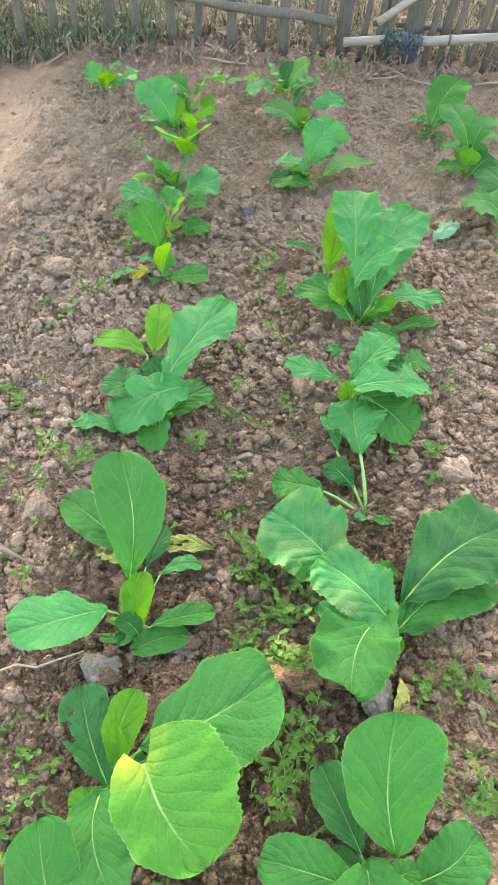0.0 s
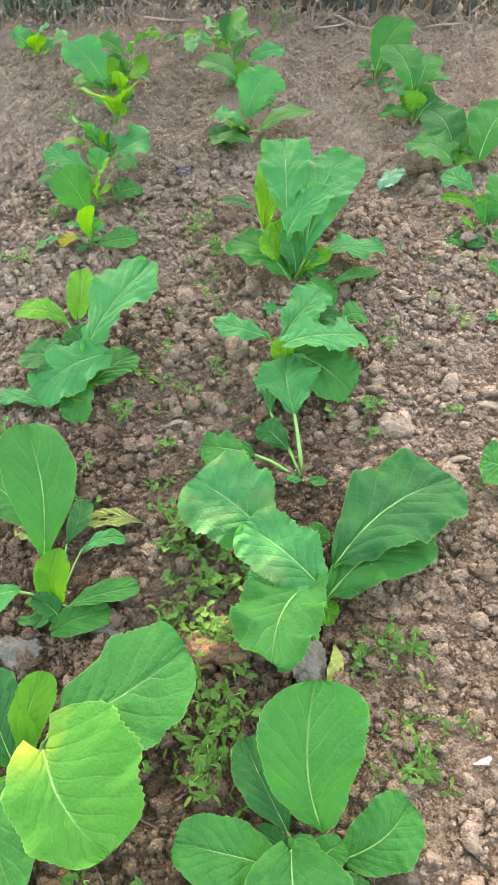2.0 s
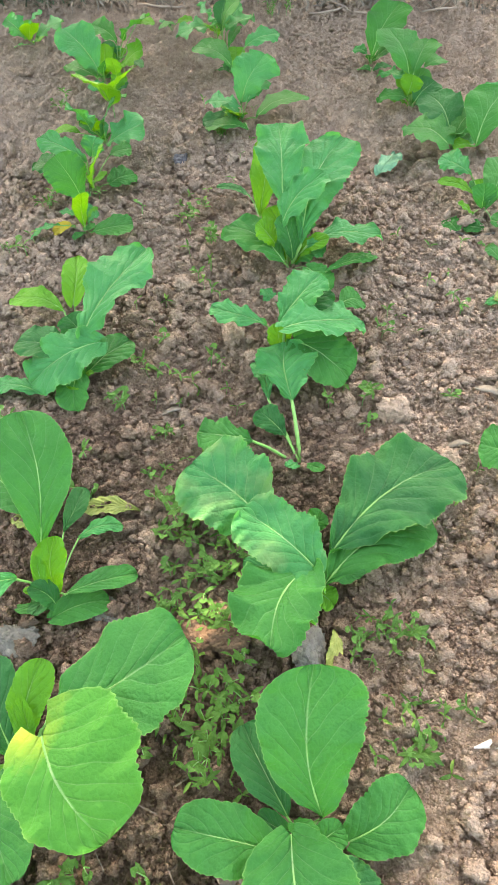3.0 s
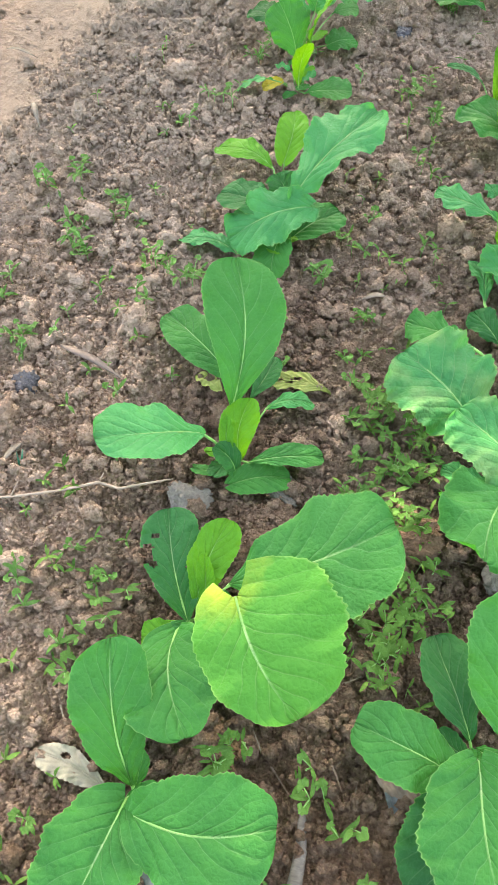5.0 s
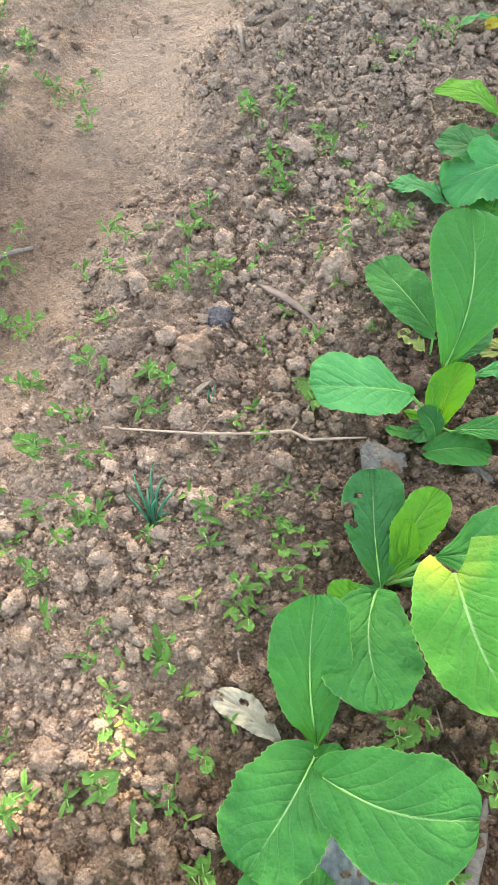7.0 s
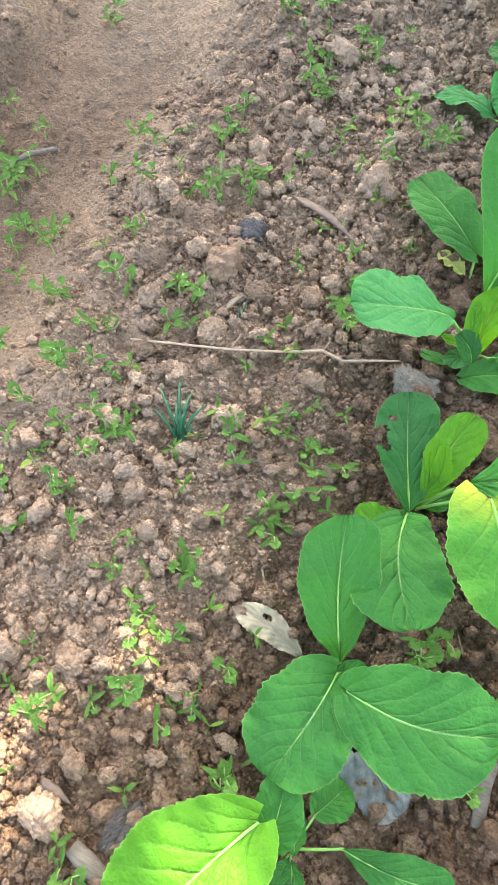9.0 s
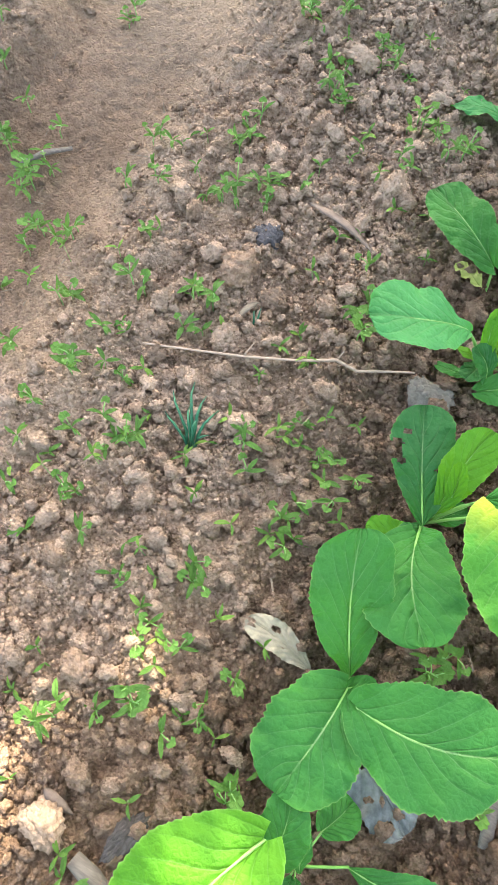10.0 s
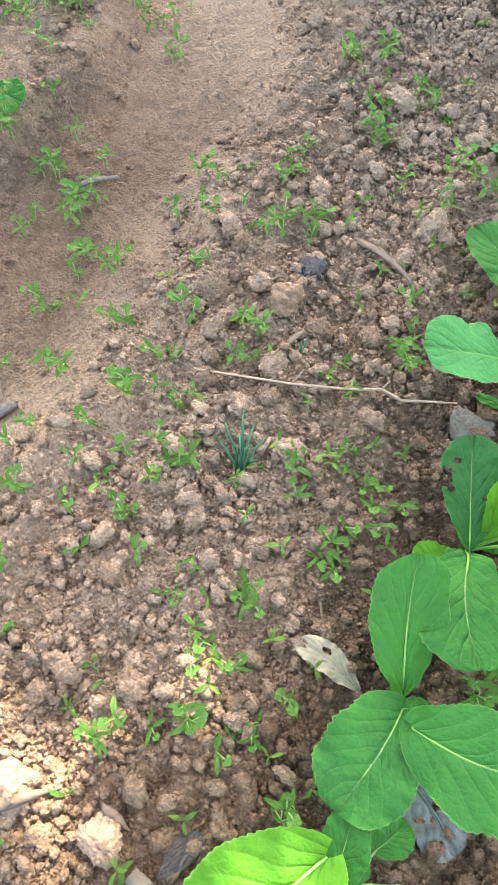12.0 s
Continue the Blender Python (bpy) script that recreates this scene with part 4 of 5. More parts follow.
mustard_plant((0.018, 2.039), 'mustard plant with pale upright leaves', [
    ((0.002, -0.057, 0.088), (0.061, 0.019, 0.187), 0.096, LEAF_PALE, 'o'),
    ((0.008, -0.099, 0.100), (-0.091, -0.089, 0.112), 0.049, LEAF_PALE, 'o'),
    ((0.019, -0.071, 0.100), (0.070, -0.001, 0.125), 0.041, LEAF_PALE, 'o'),
    ((0.042, -0.059, 0.050), (0.180, 0.040, 0.062), 0.074, LEAF, 'o'),
    ((0.025, -0.116, 0.050), (-0.095, -0.083, 0.038), 0.057, LEAF, 'o'),
    ((-0.016, -0.044, 0.038), (-0.107, -0.062, 0.038), 0.048, LEAF_DARK, 'o'),
    ((-0.007, -0.051, 0.038), (-0.043, -0.080, 0.088), 0.048, LEAF_BRIGHT, 'o'),
])
mustard_plant((-0.019, 2.352), 'mustard plant with drooping leaves', [
    ((-0.008, -0.105, 0.075), (-0.121, -0.055, 0.112), 0.076, LEAF, 'o'),
    ((0.023, -0.050, 0.100), (0.126, 0.004, 0.125), 0.049, LEAF_PALE, 'o'),
    ((0.039, -0.031, 0.062), (0.105, -0.040, 0.038), 0.046, LEAF_BRIGHT, 'o'),
    ((-0.019, -0.086, 0.050), (-0.058, -0.049, 0.038), 0.032, LEAF_DARK, 'o'),
])
mustard_plant((-0.097, 2.635), 'mustard plant at the end of the middle row', [
    ((0.002, -0.135, 0.088), (-0.131, -0.154, 0.075), 0.067, LEAF_PALE, 'o'),
    ((-0.006, -0.143, 0.100), (-0.043, -0.151, 0.162), 0.076, LEAF_PALE, 'o'),
    ((0.021, -0.141, 0.100), (0.080, -0.129, 0.187), 0.080, LEAF, 'o'),
    ((0.029, -0.127, 0.075), (0.112, -0.062, 0.100), 0.056, LEAF_PALE, 'o'),
    ((0.001, -0.101, 0.050), (-0.031, -0.130, 0.100), 0.060, LEAF_BRIGHT, 'o'),
    ((0.042, -0.179, 0.050), (0.068, -0.078, 0.075), 0.026, LEAF, 'o'),
])
mustard_plant((-0.274, 2.694), 'small mustard plant beside the fence litter', [
    ((0.028, -0.080, 0.062), (-0.031, -0.082, 0.050), 0.031, LEAF, 'o'),
    ((0.028, -0.080, 0.062), (0.085, -0.071, 0.075), 0.031, LEAF_BRIGHT, 'o'),
])
mustard_plant((0.400, 2.421), 'mustard plant with one tall upright leaf', [
    ((-0.007, -0.082, 0.075), (0.067, 0.030, 0.188), 0.094, LEAF, 'o'),
    ((-0.018, -0.039, 0.063), (-0.057, 0.000, 0.063), 0.029, LEAF_PALE, 'o'),
    ((-0.007, -0.087, 0.037), (-0.039, -0.049, 0.025), 0.025, LEAF, 'o'),
    ((0.002, -0.086, 0.037), (0.056, -0.048, 0.037), 0.029, LEAF_DARK, 'o'),
])
mustard_plant((0.500, 2.112), 'mustard plant with layered green leaves', [
    ((-0.017, 0.019, 0.100), (-0.076, 0.129, 0.175), 0.101, LEAF, 'o'),
    ((-0.008, 0.003, 0.112), (0.036, 0.119, 0.150), 0.062, LEAF, 'o'),
    ((-0.019, 0.005, 0.088), (-0.099, 0.070, 0.075), 0.043, LEAF_PALE, 'o'),
    ((-0.017, -0.040, 0.062), (-0.098, -0.008, 0.050), 0.062, LEAF, 'o'),
    ((-0.002, -0.057, 0.062), (0.051, -0.009, 0.100), 0.067, LEAF_DARK, 'o'),
    ((0.036, 0.105, 0.075), (0.094, 0.164, 0.075), 0.047, LEAF, 'o'),
    ((-0.019, -0.023, 0.062), (-0.011, -0.006, 0.112), 0.048, LEAF_BRIGHT, 'o'),
])
mustard_plant((0.597, 1.919), 'mustard plant with round broad leaves', [
    ((-0.031, -0.095, 0.075), (-0.133, -0.032, 0.088), 0.117, LEAF, 'r'),
    ((-0.021, -0.012, 0.075), (-0.068, 0.102, 0.100), 0.083, LEAF_DARK, 'r'),
    ((-0.007, -0.049, 0.062), (0.045, 0.028, 0.100), 0.043, LEAF, 'o'),
    ((0.037, -0.100, 0.075), (0.113, 0.047, 0.150), 0.095, LEAF, 'o'),
    ((0.038, -0.081, 0.062), (-0.017, -0.085, 0.062), 0.030, LEAF_BRIGHT, 'o'),
    ((0.104, 0.082, 0.100), (0.090, 0.116, 0.125), 0.046, LEAF_PALE, 'r'),
])
mustard_plant((0.642, 1.640), 'mustard plant crowded with small leaves', [
    ((-0.044, 0.011, 0.087), (-0.114, 0.066, 0.100), 0.061, LEAF_PALE, 'o'),
    ((-0.038, -0.034, 0.063), (-0.122, 0.005, 0.075), 0.039, LEAF_BRIGHT, 'o'),
    ((-0.078, -0.117, 0.025), (-0.100, -0.077, 0.025), 0.052, LEAF, 'r'),
    ((-0.017, -0.109, 0.025), (-0.061, -0.099, 0.025), 0.038, LEAF, 'r'),
    ((-0.021, -0.100, 0.075), (0.022, 0.036, 0.125), 0.073, LEAF, 'o'),
    ((-0.002, -0.109, 0.050), (0.041, -0.111, 0.037), 0.059, LEAF, 'r'),
    ((-0.026, -0.084, 0.063), (-0.031, -0.073, 0.125), 0.051, LEAF_DARK, 'o'),
    ((-0.038, -0.071, 0.037), (-0.076, -0.063, 0.063), 0.033, LEAF_BRIGHT, 'o'),
])
mustard_plant((0.624, 0.880), 'mustard plant with a round leaf at the bed side', [
    ((-0.037, -0.037, 0.062), (-0.100, -0.016, 0.062), 0.094, LEAF, 'r'),
    ((-0.006, -0.021, 0.062), (0.059, 0.008, 0.062), 0.092, LEAF, 'r'),
    ((-0.027, -0.030, 0.075), (-0.019, 0.021, 0.125), 0.080, LEAF, 'o'),
])
mustard_plant((0.678, 1.378), 'mustard plant with small pale leaves', [
    ((-0.047, -0.129, 0.038), (-0.080, -0.102, 0.025), 0.029, LEAF_PALE, 'o'),
    ((-0.036, 0.004, 0.038), (-0.062, 0.044, 0.050), 0.033, LEAF, 'o'),
    ((-0.013, -0.035, 0.050), (0.020, 0.003, 0.100), 0.062, LEAF, 'o'),
])
mustard_plant((-1.267, 0.669), 'mustard plant on the neighbouring bed', [
    ((0.066, -0.026, 0.037), (0.118, -0.018, 0.037), 0.073, LEAF, 'r'),
    ((0.034, -0.046, 0.037), (0.016, -0.106, 0.062), 0.076, LEAF, 'o'),
])


# ---- seedling weeds ----
def fan_leaf(base, out, size, seed):
    """A small round leaf with scalloped edge, on the end of its stalk."""
    r = random.Random(seed)
    d = Vector(out).normalized()
    s = d.cross(Vector((0, 0, 1))).normalized()
    up = s.cross(d)
    V, U, F = [Vector(base)], [(0.0, 0.6)], []
    n, lobes = 24, r.choice((3, 4, 5))
    for ring in (0.55, 1.0):
        for i in range(n + 1):
            g = (i / n - 0.5) * 4.6
            R = size * ring * (0.80 + 0.20 * abs(math.cos(lobes * g * 0.68)) + 0.05 * math.cos(g * 9)) * (1 if ring < 1 else r.uniform(0.95, 1.03))
            V.append(Vector(base) + d * (R * math.cos(g) + size * 0.25) + s * (R * math.sin(g)) + up * (0.08 * size * math.sin(3 * g + seed) * ring * ring + 0.12 * size * ring))
            U.append((g * 1.1, 0.5 + 0.45 * ring))
    F += [(0, 1 + i, 2 + i) for i in range(n)]
    F += [(1 + i, n + 2 + i, n + 3 + i, 2 + i) for i in range(n)]
    return V, F, U


def weed_kind(seed):
    """One seedling: two long seed leaves low down and a few scalloped leaves on stalks."""
    r = random.Random(seed)
    root = thing("weed_seedling", (0, 0, 0), "small green seedling with narrow and scalloped leaves", "weed", "weeds on the bed")
    for s in range(r.choice((1, 1, 2, 3))):
        o = Vector((r.uniform(-0.018, 0.018), r.uniform(-0.018, 0.018), 0)) * (1 if s else 0)
        a = r.uniform(0, 6.28)
        h = r.uniform(0.008, 0.030)
        top = o + Vector((r.uniform(-0.004, 0.004), r.uniform(-0.004, 0.004), h))
        part("stem", mesh_of("stem", *tube([o + Vector((0, 0, -0.01)), o + Vector((0, 0, h * 0.6)), top], [0.0011, 0.001, 0.0009], 5), STALK), root)
        for k in range(r.choice((2, 3, 3, 4))):
            g = a + k * math.pi * r.uniform(0.8, 1.1) + r.uniform(-0.3, 0.3)
            L, up = r.uniform(0.015, 0.027), r.uniform(0.0, 0.8)
            d = Vector((math.cos(g), math.sin(g), up)).normalized()
            V, F, U, _, _ = blade(top, top + d * L, L * r.uniform(0.19, 0.29), 'l', seed * 31 + s * 7 + k, 10, 4, 0.14)
            part("leaf", mesh_of("leaf", V, F, WEED, U), root)
        for k in range(r.choice((1, 1, 2, 3))):
            g = r.uniform(0, 6.28)
            e = top + Vector((math.cos(g) * r.uniform(0.005, 0.014), math.sin(g) * r.uniform(0.005, 0.014), r.uniform(0.006, 0.02)))
            V, F, U = fan_leaf(e, (math.cos(g), math.sin(g), 0.3), r.uniform(0.0045, 0.0085), seed * 13 + k + s * 5)
            leaf = part("leaf", mesh_of("leaf", V, F, WEED, U), root)
            part("stalk", mesh_of("stalk", *tube([top, (top + e) / 2 + Vector((0, 0, 0.003)), e], [0.0008, 0.0007, 0.0006], 5), STALK), leaf)
    return root


WEED_KINDS = []
weed_count = [0]


def sow_weeds(places):
    for x, y in places:
        n = weed_count[0]
        weed_count[0] += 1
        r = random.Random(n)
        m = Matrix.Translation((x, y, float(surf(x, y)))) @ Matrix.Rotation(r.uniform(0, 6.28), 4, 'Z')
        size = r.uniform(0.75, 1.2)
        if n < 24:
            ob = weed_kind(300 + n)
            ob.matrix_basis = m
            ob.scale = (size, size, size)
            WEED_KINDS.append(ob)
        else:
            copy_thing(WEED_KINDS[r.randrange(24)], m)
            if n % 4 == 1:
                q = m @ Matrix.Translation((r.uniform(0.018, 0.035), 0, 0))
                q.translation.z = float(surf(q.translation.x, q.translation.y))
                copy_thing(WEED_KINDS[r.randrange(24)], q)


def thicket(n, x0, x1, y0, y1, seed):
    r = random.Random(seed)
    sow_weeds([(r.uniform(x0, x1), r.uniform(y0, y1)) for _ in range(n)])




def sprouts(areas, seed):
    """Tiny seedlings of two to five narrow leaves on thin stems, as one mesh."""
    r = random.Random(seed)
    bits, lats = [], []
    for n, x0, x1, y0, y1 in areas:
        for _ in range(n):
            x, y = r.uniform(x0, x1), r.uniform(y0, y1)
            z = float(surf(x, y))
            h = r.uniform(0.006, 0.040)
            top = Vector((x + r.uniform(-0.006, 0.006), y + r.uniform(-0.006, 0.006), z + h))
            V, F = tube([(x, y, z - 0.004), top], [0.0008, 0.0006], 4)
            bits.append((V, F))
            lats += [(0.0, 0.5)] * len(V)
            a = r.uniform(0, 6.28)
            for k in range(r.choice((2, 3, 4, 5))):
                g, L = a + k * 2.2 + r.uniform(-0.4, 0.4), r.uniform(0.009, 0.024)
                V, F, U, _, _ = blade(top, top + Vector((math.cos(g), math.sin(g), r.uniform(-0.1, 0.8))).normalized() * L, L * r.uniform(0.19, 0.29), 'l', r.randrange(9999), 4, 2, 0.15)
                bits.append((V, F))
                lats += U
    V, F = joined(bits)
    tagged(new("weed_sprouts", mesh_of("weed_sprouts", V, F, WEED, lats)), "many tiny bright green weed sprouts on the soil", "weed", kind="stuff")
sow_weeds([(-0.33, -0.24), (-0.45, -0.11), (-0.23, -0.09), (-0.41, -0.08), (-0.63, -0.08), (-0.33, -0.06), (-0.39, -0.04), (-0.30, -0.01), (-0.69, 0.00), (-0.41, 0.01), (-0.28, 0.03), (-0.38, 0.03), (0.01, 0.04), (-0.41, 0.04), (-0.61, 0.06), (-0.47, 0.07), (0.11, 0.07), (-0.74, 0.08), (-0.54, 0.09), (-0.66, 0.10), (-0.39, 0.11), (0.07, 0.11), (-0.59, 0.12), (-0.79, 0.13), (-0.40, 0.13), (0.03, 0.14), (-0.10, 0.16), (-0.79, 0.17), (0.02, 0.17), (-0.06, 0.18), (-0.31, 0.20), (-0.63, 0.20), (-0.70, 0.21), (-0.55, 0.23), (-0.34, 0.24), (-0.60, 0.24), (-0.90, 0.25), (-0.32, 0.26), (-0.40, 0.27), (-0.68, 0.27)])
sow_weeds([(-0.81, 0.28), (-0.28, 0.28), (-0.42, 0.29), (-0.62, 0.30), (-0.43, 0.31), (0.09, 0.32), (-0.27, 0.32), (-0.01, 0.33), (-0.32, 0.34), (0.37, 0.34), (0.40, 0.35), (-0.68, 0.35), (0.06, 0.35), (0.12, 0.36), (-0.91, 0.36), (-0.37, 0.36), (-0.66, 0.37), (0.08, 0.37), (-0.76, 0.38), (0.39, 0.38), (0.10, 0.39), (0.12, 0.40), (0.47, 0.40), (-0.59, 0.41), (0.14, 0.41), (0.10, 0.41), (0.40, 0.42), (-0.56, 0.42), (0.06, 0.42), (0.11, 0.43), (-0.90, 0.44), (-0.69, 0.44), (0.06, 0.45), (0.13, 0.46), (-0.86, 0.47), (-0.58, 0.47), (-0.90, 0.48), (-1.04, 0.49), (-0.84, 0.50), (0.41, 0.51)])
sow_weeds([(0.31, 0.51), (0.37, 0.52), (-0.71, 0.52), (-0.36, 0.53), (-0.98, 0.54), (-1.00, 0.54), (0.34, 0.54), (-0.37, 0.56), (0.06, 0.57), (-1.08, 0.59), (0.08, 0.60), (-1.16, 0.60), (0.05, 0.61), (-0.99, 0.61), (-0.82, 0.61), (-0.40, 0.62), (0.07, 0.62), (-1.18, 0.62), (-0.77, 0.63), (-1.21, 0.64), (-0.63, 0.64), (-0.65, 0.65), (0.04, 0.66), (0.02, 0.67), (-1.00, 0.67), (-0.61, 0.68), (-0.02, 0.68), (-1.08, 0.69), (-0.60, 0.69), (0.08, 0.69), (0.05, 0.69), (0.02, 0.70), (-0.54, 0.71), (-0.00, 0.71), (-0.83, 0.71), (-0.79, 0.71), (-1.15, 0.73), (-0.68, 0.74), (0.03, 0.74), (-0.18, 0.75)])
sow_weeds([(-0.03, 0.75), (-1.35, 0.79), (-0.07, 0.80), (-1.38, 0.81), (-0.68, 0.81), (-0.44, 0.82), (-1.33, 0.82), (-0.19, 0.83), (-1.30, 0.83), (-1.42, 0.84), (-1.31, 0.85), (-1.34, 0.86), (-1.37, 0.87), (-1.39, 0.88), (-0.37, 0.88), (-1.27, 0.88), (-0.41, 0.89), (-1.30, 0.89), (-0.57, 0.90), (-1.36, 0.90), (-1.24, 0.90), (-0.04, 0.90), (-0.36, 0.90), (-0.60, 0.91), (-1.34, 0.91), (-0.45, 0.92), (-1.24, 0.93), (0.33, 0.93), (-1.29, 0.93), (-1.05, 0.96), (-0.16, 0.96), (-1.23, 0.96), (-1.25, 0.96), (-0.63, 0.97), (0.26, 0.98), (0.49, 1.00), (-1.13, 1.00), (0.34, 1.00), (-0.53, 1.01), (-0.51, 1.02)])
sow_weeds([(0.29, 1.02), (-1.12, 1.03), (-0.72, 1.03), (-0.54, 1.03), (-0.08, 1.04), (-0.57, 1.05), (-1.10, 1.06), (-0.13, 1.07), (0.02, 1.08), (-0.66, 1.09), (-1.08, 1.09), (-0.08, 1.12), (0.36, 1.18), (0.54, 1.24), (-0.50, 1.29), (-0.03, 1.32), (-0.47, 1.37), (-0.45, 1.37), (0.62, 1.45), (-0.02, 1.46), (-0.19, 1.54), (-0.04, 1.58), (-0.42, 1.64), (-0.38, 1.66), (-0.03, 1.94), (-0.04, 1.97), (-0.52, 2.09), (-0.51, 2.12)])
thicket(15, -0.01, 0.11, 0.50, 0.74, 5)
thicket(3, 0.03, 0.15, 0.24, 0.44, 6)
thicket(8, -1.36, -1.10, 0.85, 1.45, 7)
thicket(16, -1.50, -1.20, 0.78, 1.15, 9)
thicket(8, -1.42, -1.16, 0.53, 0.93, 8)
thicket(7, -0.02, 0.12, 2.80, 2.90, 10)
thicket(6, -0.45, -0.30, 1.52, 1.72, 11)
sprouts(((46, -0.02, 0.12, 0.44, 0.76), (18, 0.01, 0.17, 0.20, 0.44), (32, 0.28, 0.44, 0.30, 0.56), (22, -0.50, -0.24, 0.02, 0.42), (14, -0.56, -0.3, -0.30, 0.06), (18, -0.55, -0.30, 0.42, 0.90), (20, -0.9, -0.55, 0.1, 0.9),
         (28, -0.16, 0.10, 0.76, 1.3), (22, -0.75, -0.35, 0.9, 1.7), (18, -0.12, 0.05, 1.3, 2.4), (18, 0.32, 0.62, 0.56, 1.5), (14, -0.3, -0.1, -0.3, 0.1)), 71)


# ---- things lying on the soil ----
def on_soil(x, y, h=0.006):
    return Vector((x, y, float(surf(x, y)) + h))


def dead_leaf(a, b, width, mat, label, lift=0.012, curl=0.25, shape='o', seed=1, holes=0, crumple=0.05):
    """A dried leaf lying on the ground from its stalk end a to its tip b."""
    pa, pb = on_soil(*a, 0.012), on_soil(*b, lift)
    root = thing("dead_leaf", pa, label, "dead leaf")
    V, F, U, spine, up = blade((0, 0, 0), pb - pa, width, shape, seed, 48, 24, curl * 0.4, crumple)
    r = random.Random(seed)
    if holes:
        gone = set()
        for _ in range(holes):
            ci, cj, rr = r.uniform(12, 42), r.uniform(4, 20), r.uniform(1.3, 2.8)
            gone |= {(i, j) for i in range(48) for j in range(24) if (i - ci) ** 2 * 0.7 + (j - cj) ** 2 < (rr * r.uniform(0.85, 1.15)) ** 2}
        F = [f for k, f in enumerate(F) if (k // 24, k % 24) not in gone]
    part("blade", mesh_of("blade", V, F, mat, U), root)
    part("midrib", mesh_of("midrib", *tube([s - up * 0.0006 for s in spine[:-6:6]], [0.0016 - 0.0001 * k for k in range(len(spine[:-6:6]))], 5), mat), root)
    return root


dead_leaf((-0.207, 0.083), (-0.307, 0.100), 0.038, DEAD_LEAF, "pale dried leaf with small holes on the soil", 0.02, 0.2, 'o', 5, 1)
dead_leaf((-0.138, 0.030), (-0.040, -0.020), 0.078, DEAD_SILVER, "grey wilted leaf with ragged holes lying on soil", 0.014, 0.1, 'r', 9, 4)
dead_leaf((-0.072, 0.723), (-0.174, 0.724), 0.036, DEAD_YELLOW, "shrivelled yellow leaf lying on the soil", 0.02, 0.3, 'o', 12, 4, 0.16)
dead_leaf((-0.243, 0.667), (-0.287, 0.688), 0.026, DEAD_YELLOW, "small yellowed leaf under the mustard plant", 0.02, 0.2, 'r', 14)
dead_leaf((0.392, 1.767), (0.440, 1.850), 0.056, PALE_GREEN, "wilted pale green leaf lying on the soil", 0.03, 0.3, 'r', 15, 1)
dead_leaf((0.109, 0.190), (0.174, 0.180), 0.040, DEAD_BROWN, "brown dead leaf under the mustard plant", 0.02, 0.3, 'r', 18)
dead_leaf((0.113, 0.190), (0.139, 0.148), 0.016, DEAD_SILVER, "narrow grey dead leaf on the soil", 0.01, 0.1, 'o', 19)
dead_leaf((0.266, 0.526), (0.260, 0.462), 0.024, DEAD_YELLOW, "yellow shrivelled leaf beside a grey stone", 0.02, 0.4, 'o', 22)
dead_leaf((0.000, 0.436), (-0.004, 0.388), 0.040, DEAD_MAUVE, "brown curled dead leaf on the soil", 0.02, 0.2, 'r', 23)


def strip(a, b, width, mat, name, label, category, arch=0.012, seed=1):
    """A flat dry strip with a crease along it, such as a bamboo leaf or a chip."""
    pa, pb = on_soil(*a, 0.010), on_soil(*b, 0.010)
    d = pb - pa
    s = d.cross(Vector((0, 0, 1))).normalized()
    V, F = [], []
    n = 10
    for i in range(n + 1):
        u = i / n
        w = width / 2 * min(1, 3 * u + 0.35) * min(1, 2.2 * (1 - u) + 0.12)
        o = d * u + Vector((0, 0, arch * math.sin(math.pi * u))) + s * 0.02 * d.length * math.sin(u * 4 + seed)
        for k, (q, h) in enumerate(((-1, 0.25), (0, 0), (1, 0.25), (0, -0.18))):
            V.append(o + s * (w * q) + Vector((0, 0, h * w)))
    for i in range(n):
        for k in range(4):
            l = (k + 1) % 4
            F.append((i * 4 + k, i * 4 + l, i * 4 + 4 + l, i * 4 + 4 + k))
    F += [(0, 1, 2, 3), tuple(n * 4 + k for k in (3, 2, 1, 0))]
    ob = new(name, mesh_of(name, V, F, mat))
    ob.location = pa
    return tagged(ob, label, category)


strip((-0.524, 0.686), (-0.400, 0.645), 0.013, DEAD_BROWN, "bamboo_leaf", "long dry brown bamboo leaf on the soil", "dead leaf", 0.014, 1)
strip((-0.552, -0.272), (-0.466, -0.188), 0.017, DEAD_BROWN, "bamboo_leaf", "dry pale bamboo leaf lying on clods", "dead leaf", 0.02, 2)
strip((-0.414, -0.176), (-0.372, -0.184), 0.013, DEAD_BROWN, "straw_chip", "short dull straw chip curled on the soil", "straw", 0.008, 3)
strip((-0.856, 1.284), (-0.802, 1.211), 0.012, STRAW, "bamboo_leaf", "curved dry bamboo leaf on the path", "dead leaf", 0.014, 4)
strip((-1.068, 1.551), (-0.965, 1.521), 0.010, STRAW, "bamboo_leaf", "thin dry bamboo leaf on the path", "dead leaf", 0.01, 5)
strip((0.545, 1.028), (0.612, 1.010), 0.018, STRAW, "bamboo_leaf", "pale dry bamboo leaf on the bed", "dead leaf", 0.012, 6)
strip((-0.064, 0.941), (-0.018, 0.952), 0.012, STRAW, "straw_chip", "short pale straw chip on the soil", "straw", 0.01, 7)
strip((-0.525, 0.460), (-0.510, 0.505), 0.009, STRAW, "straw_chip", "short brown straw chip between clods", "straw", 0.006, 8)


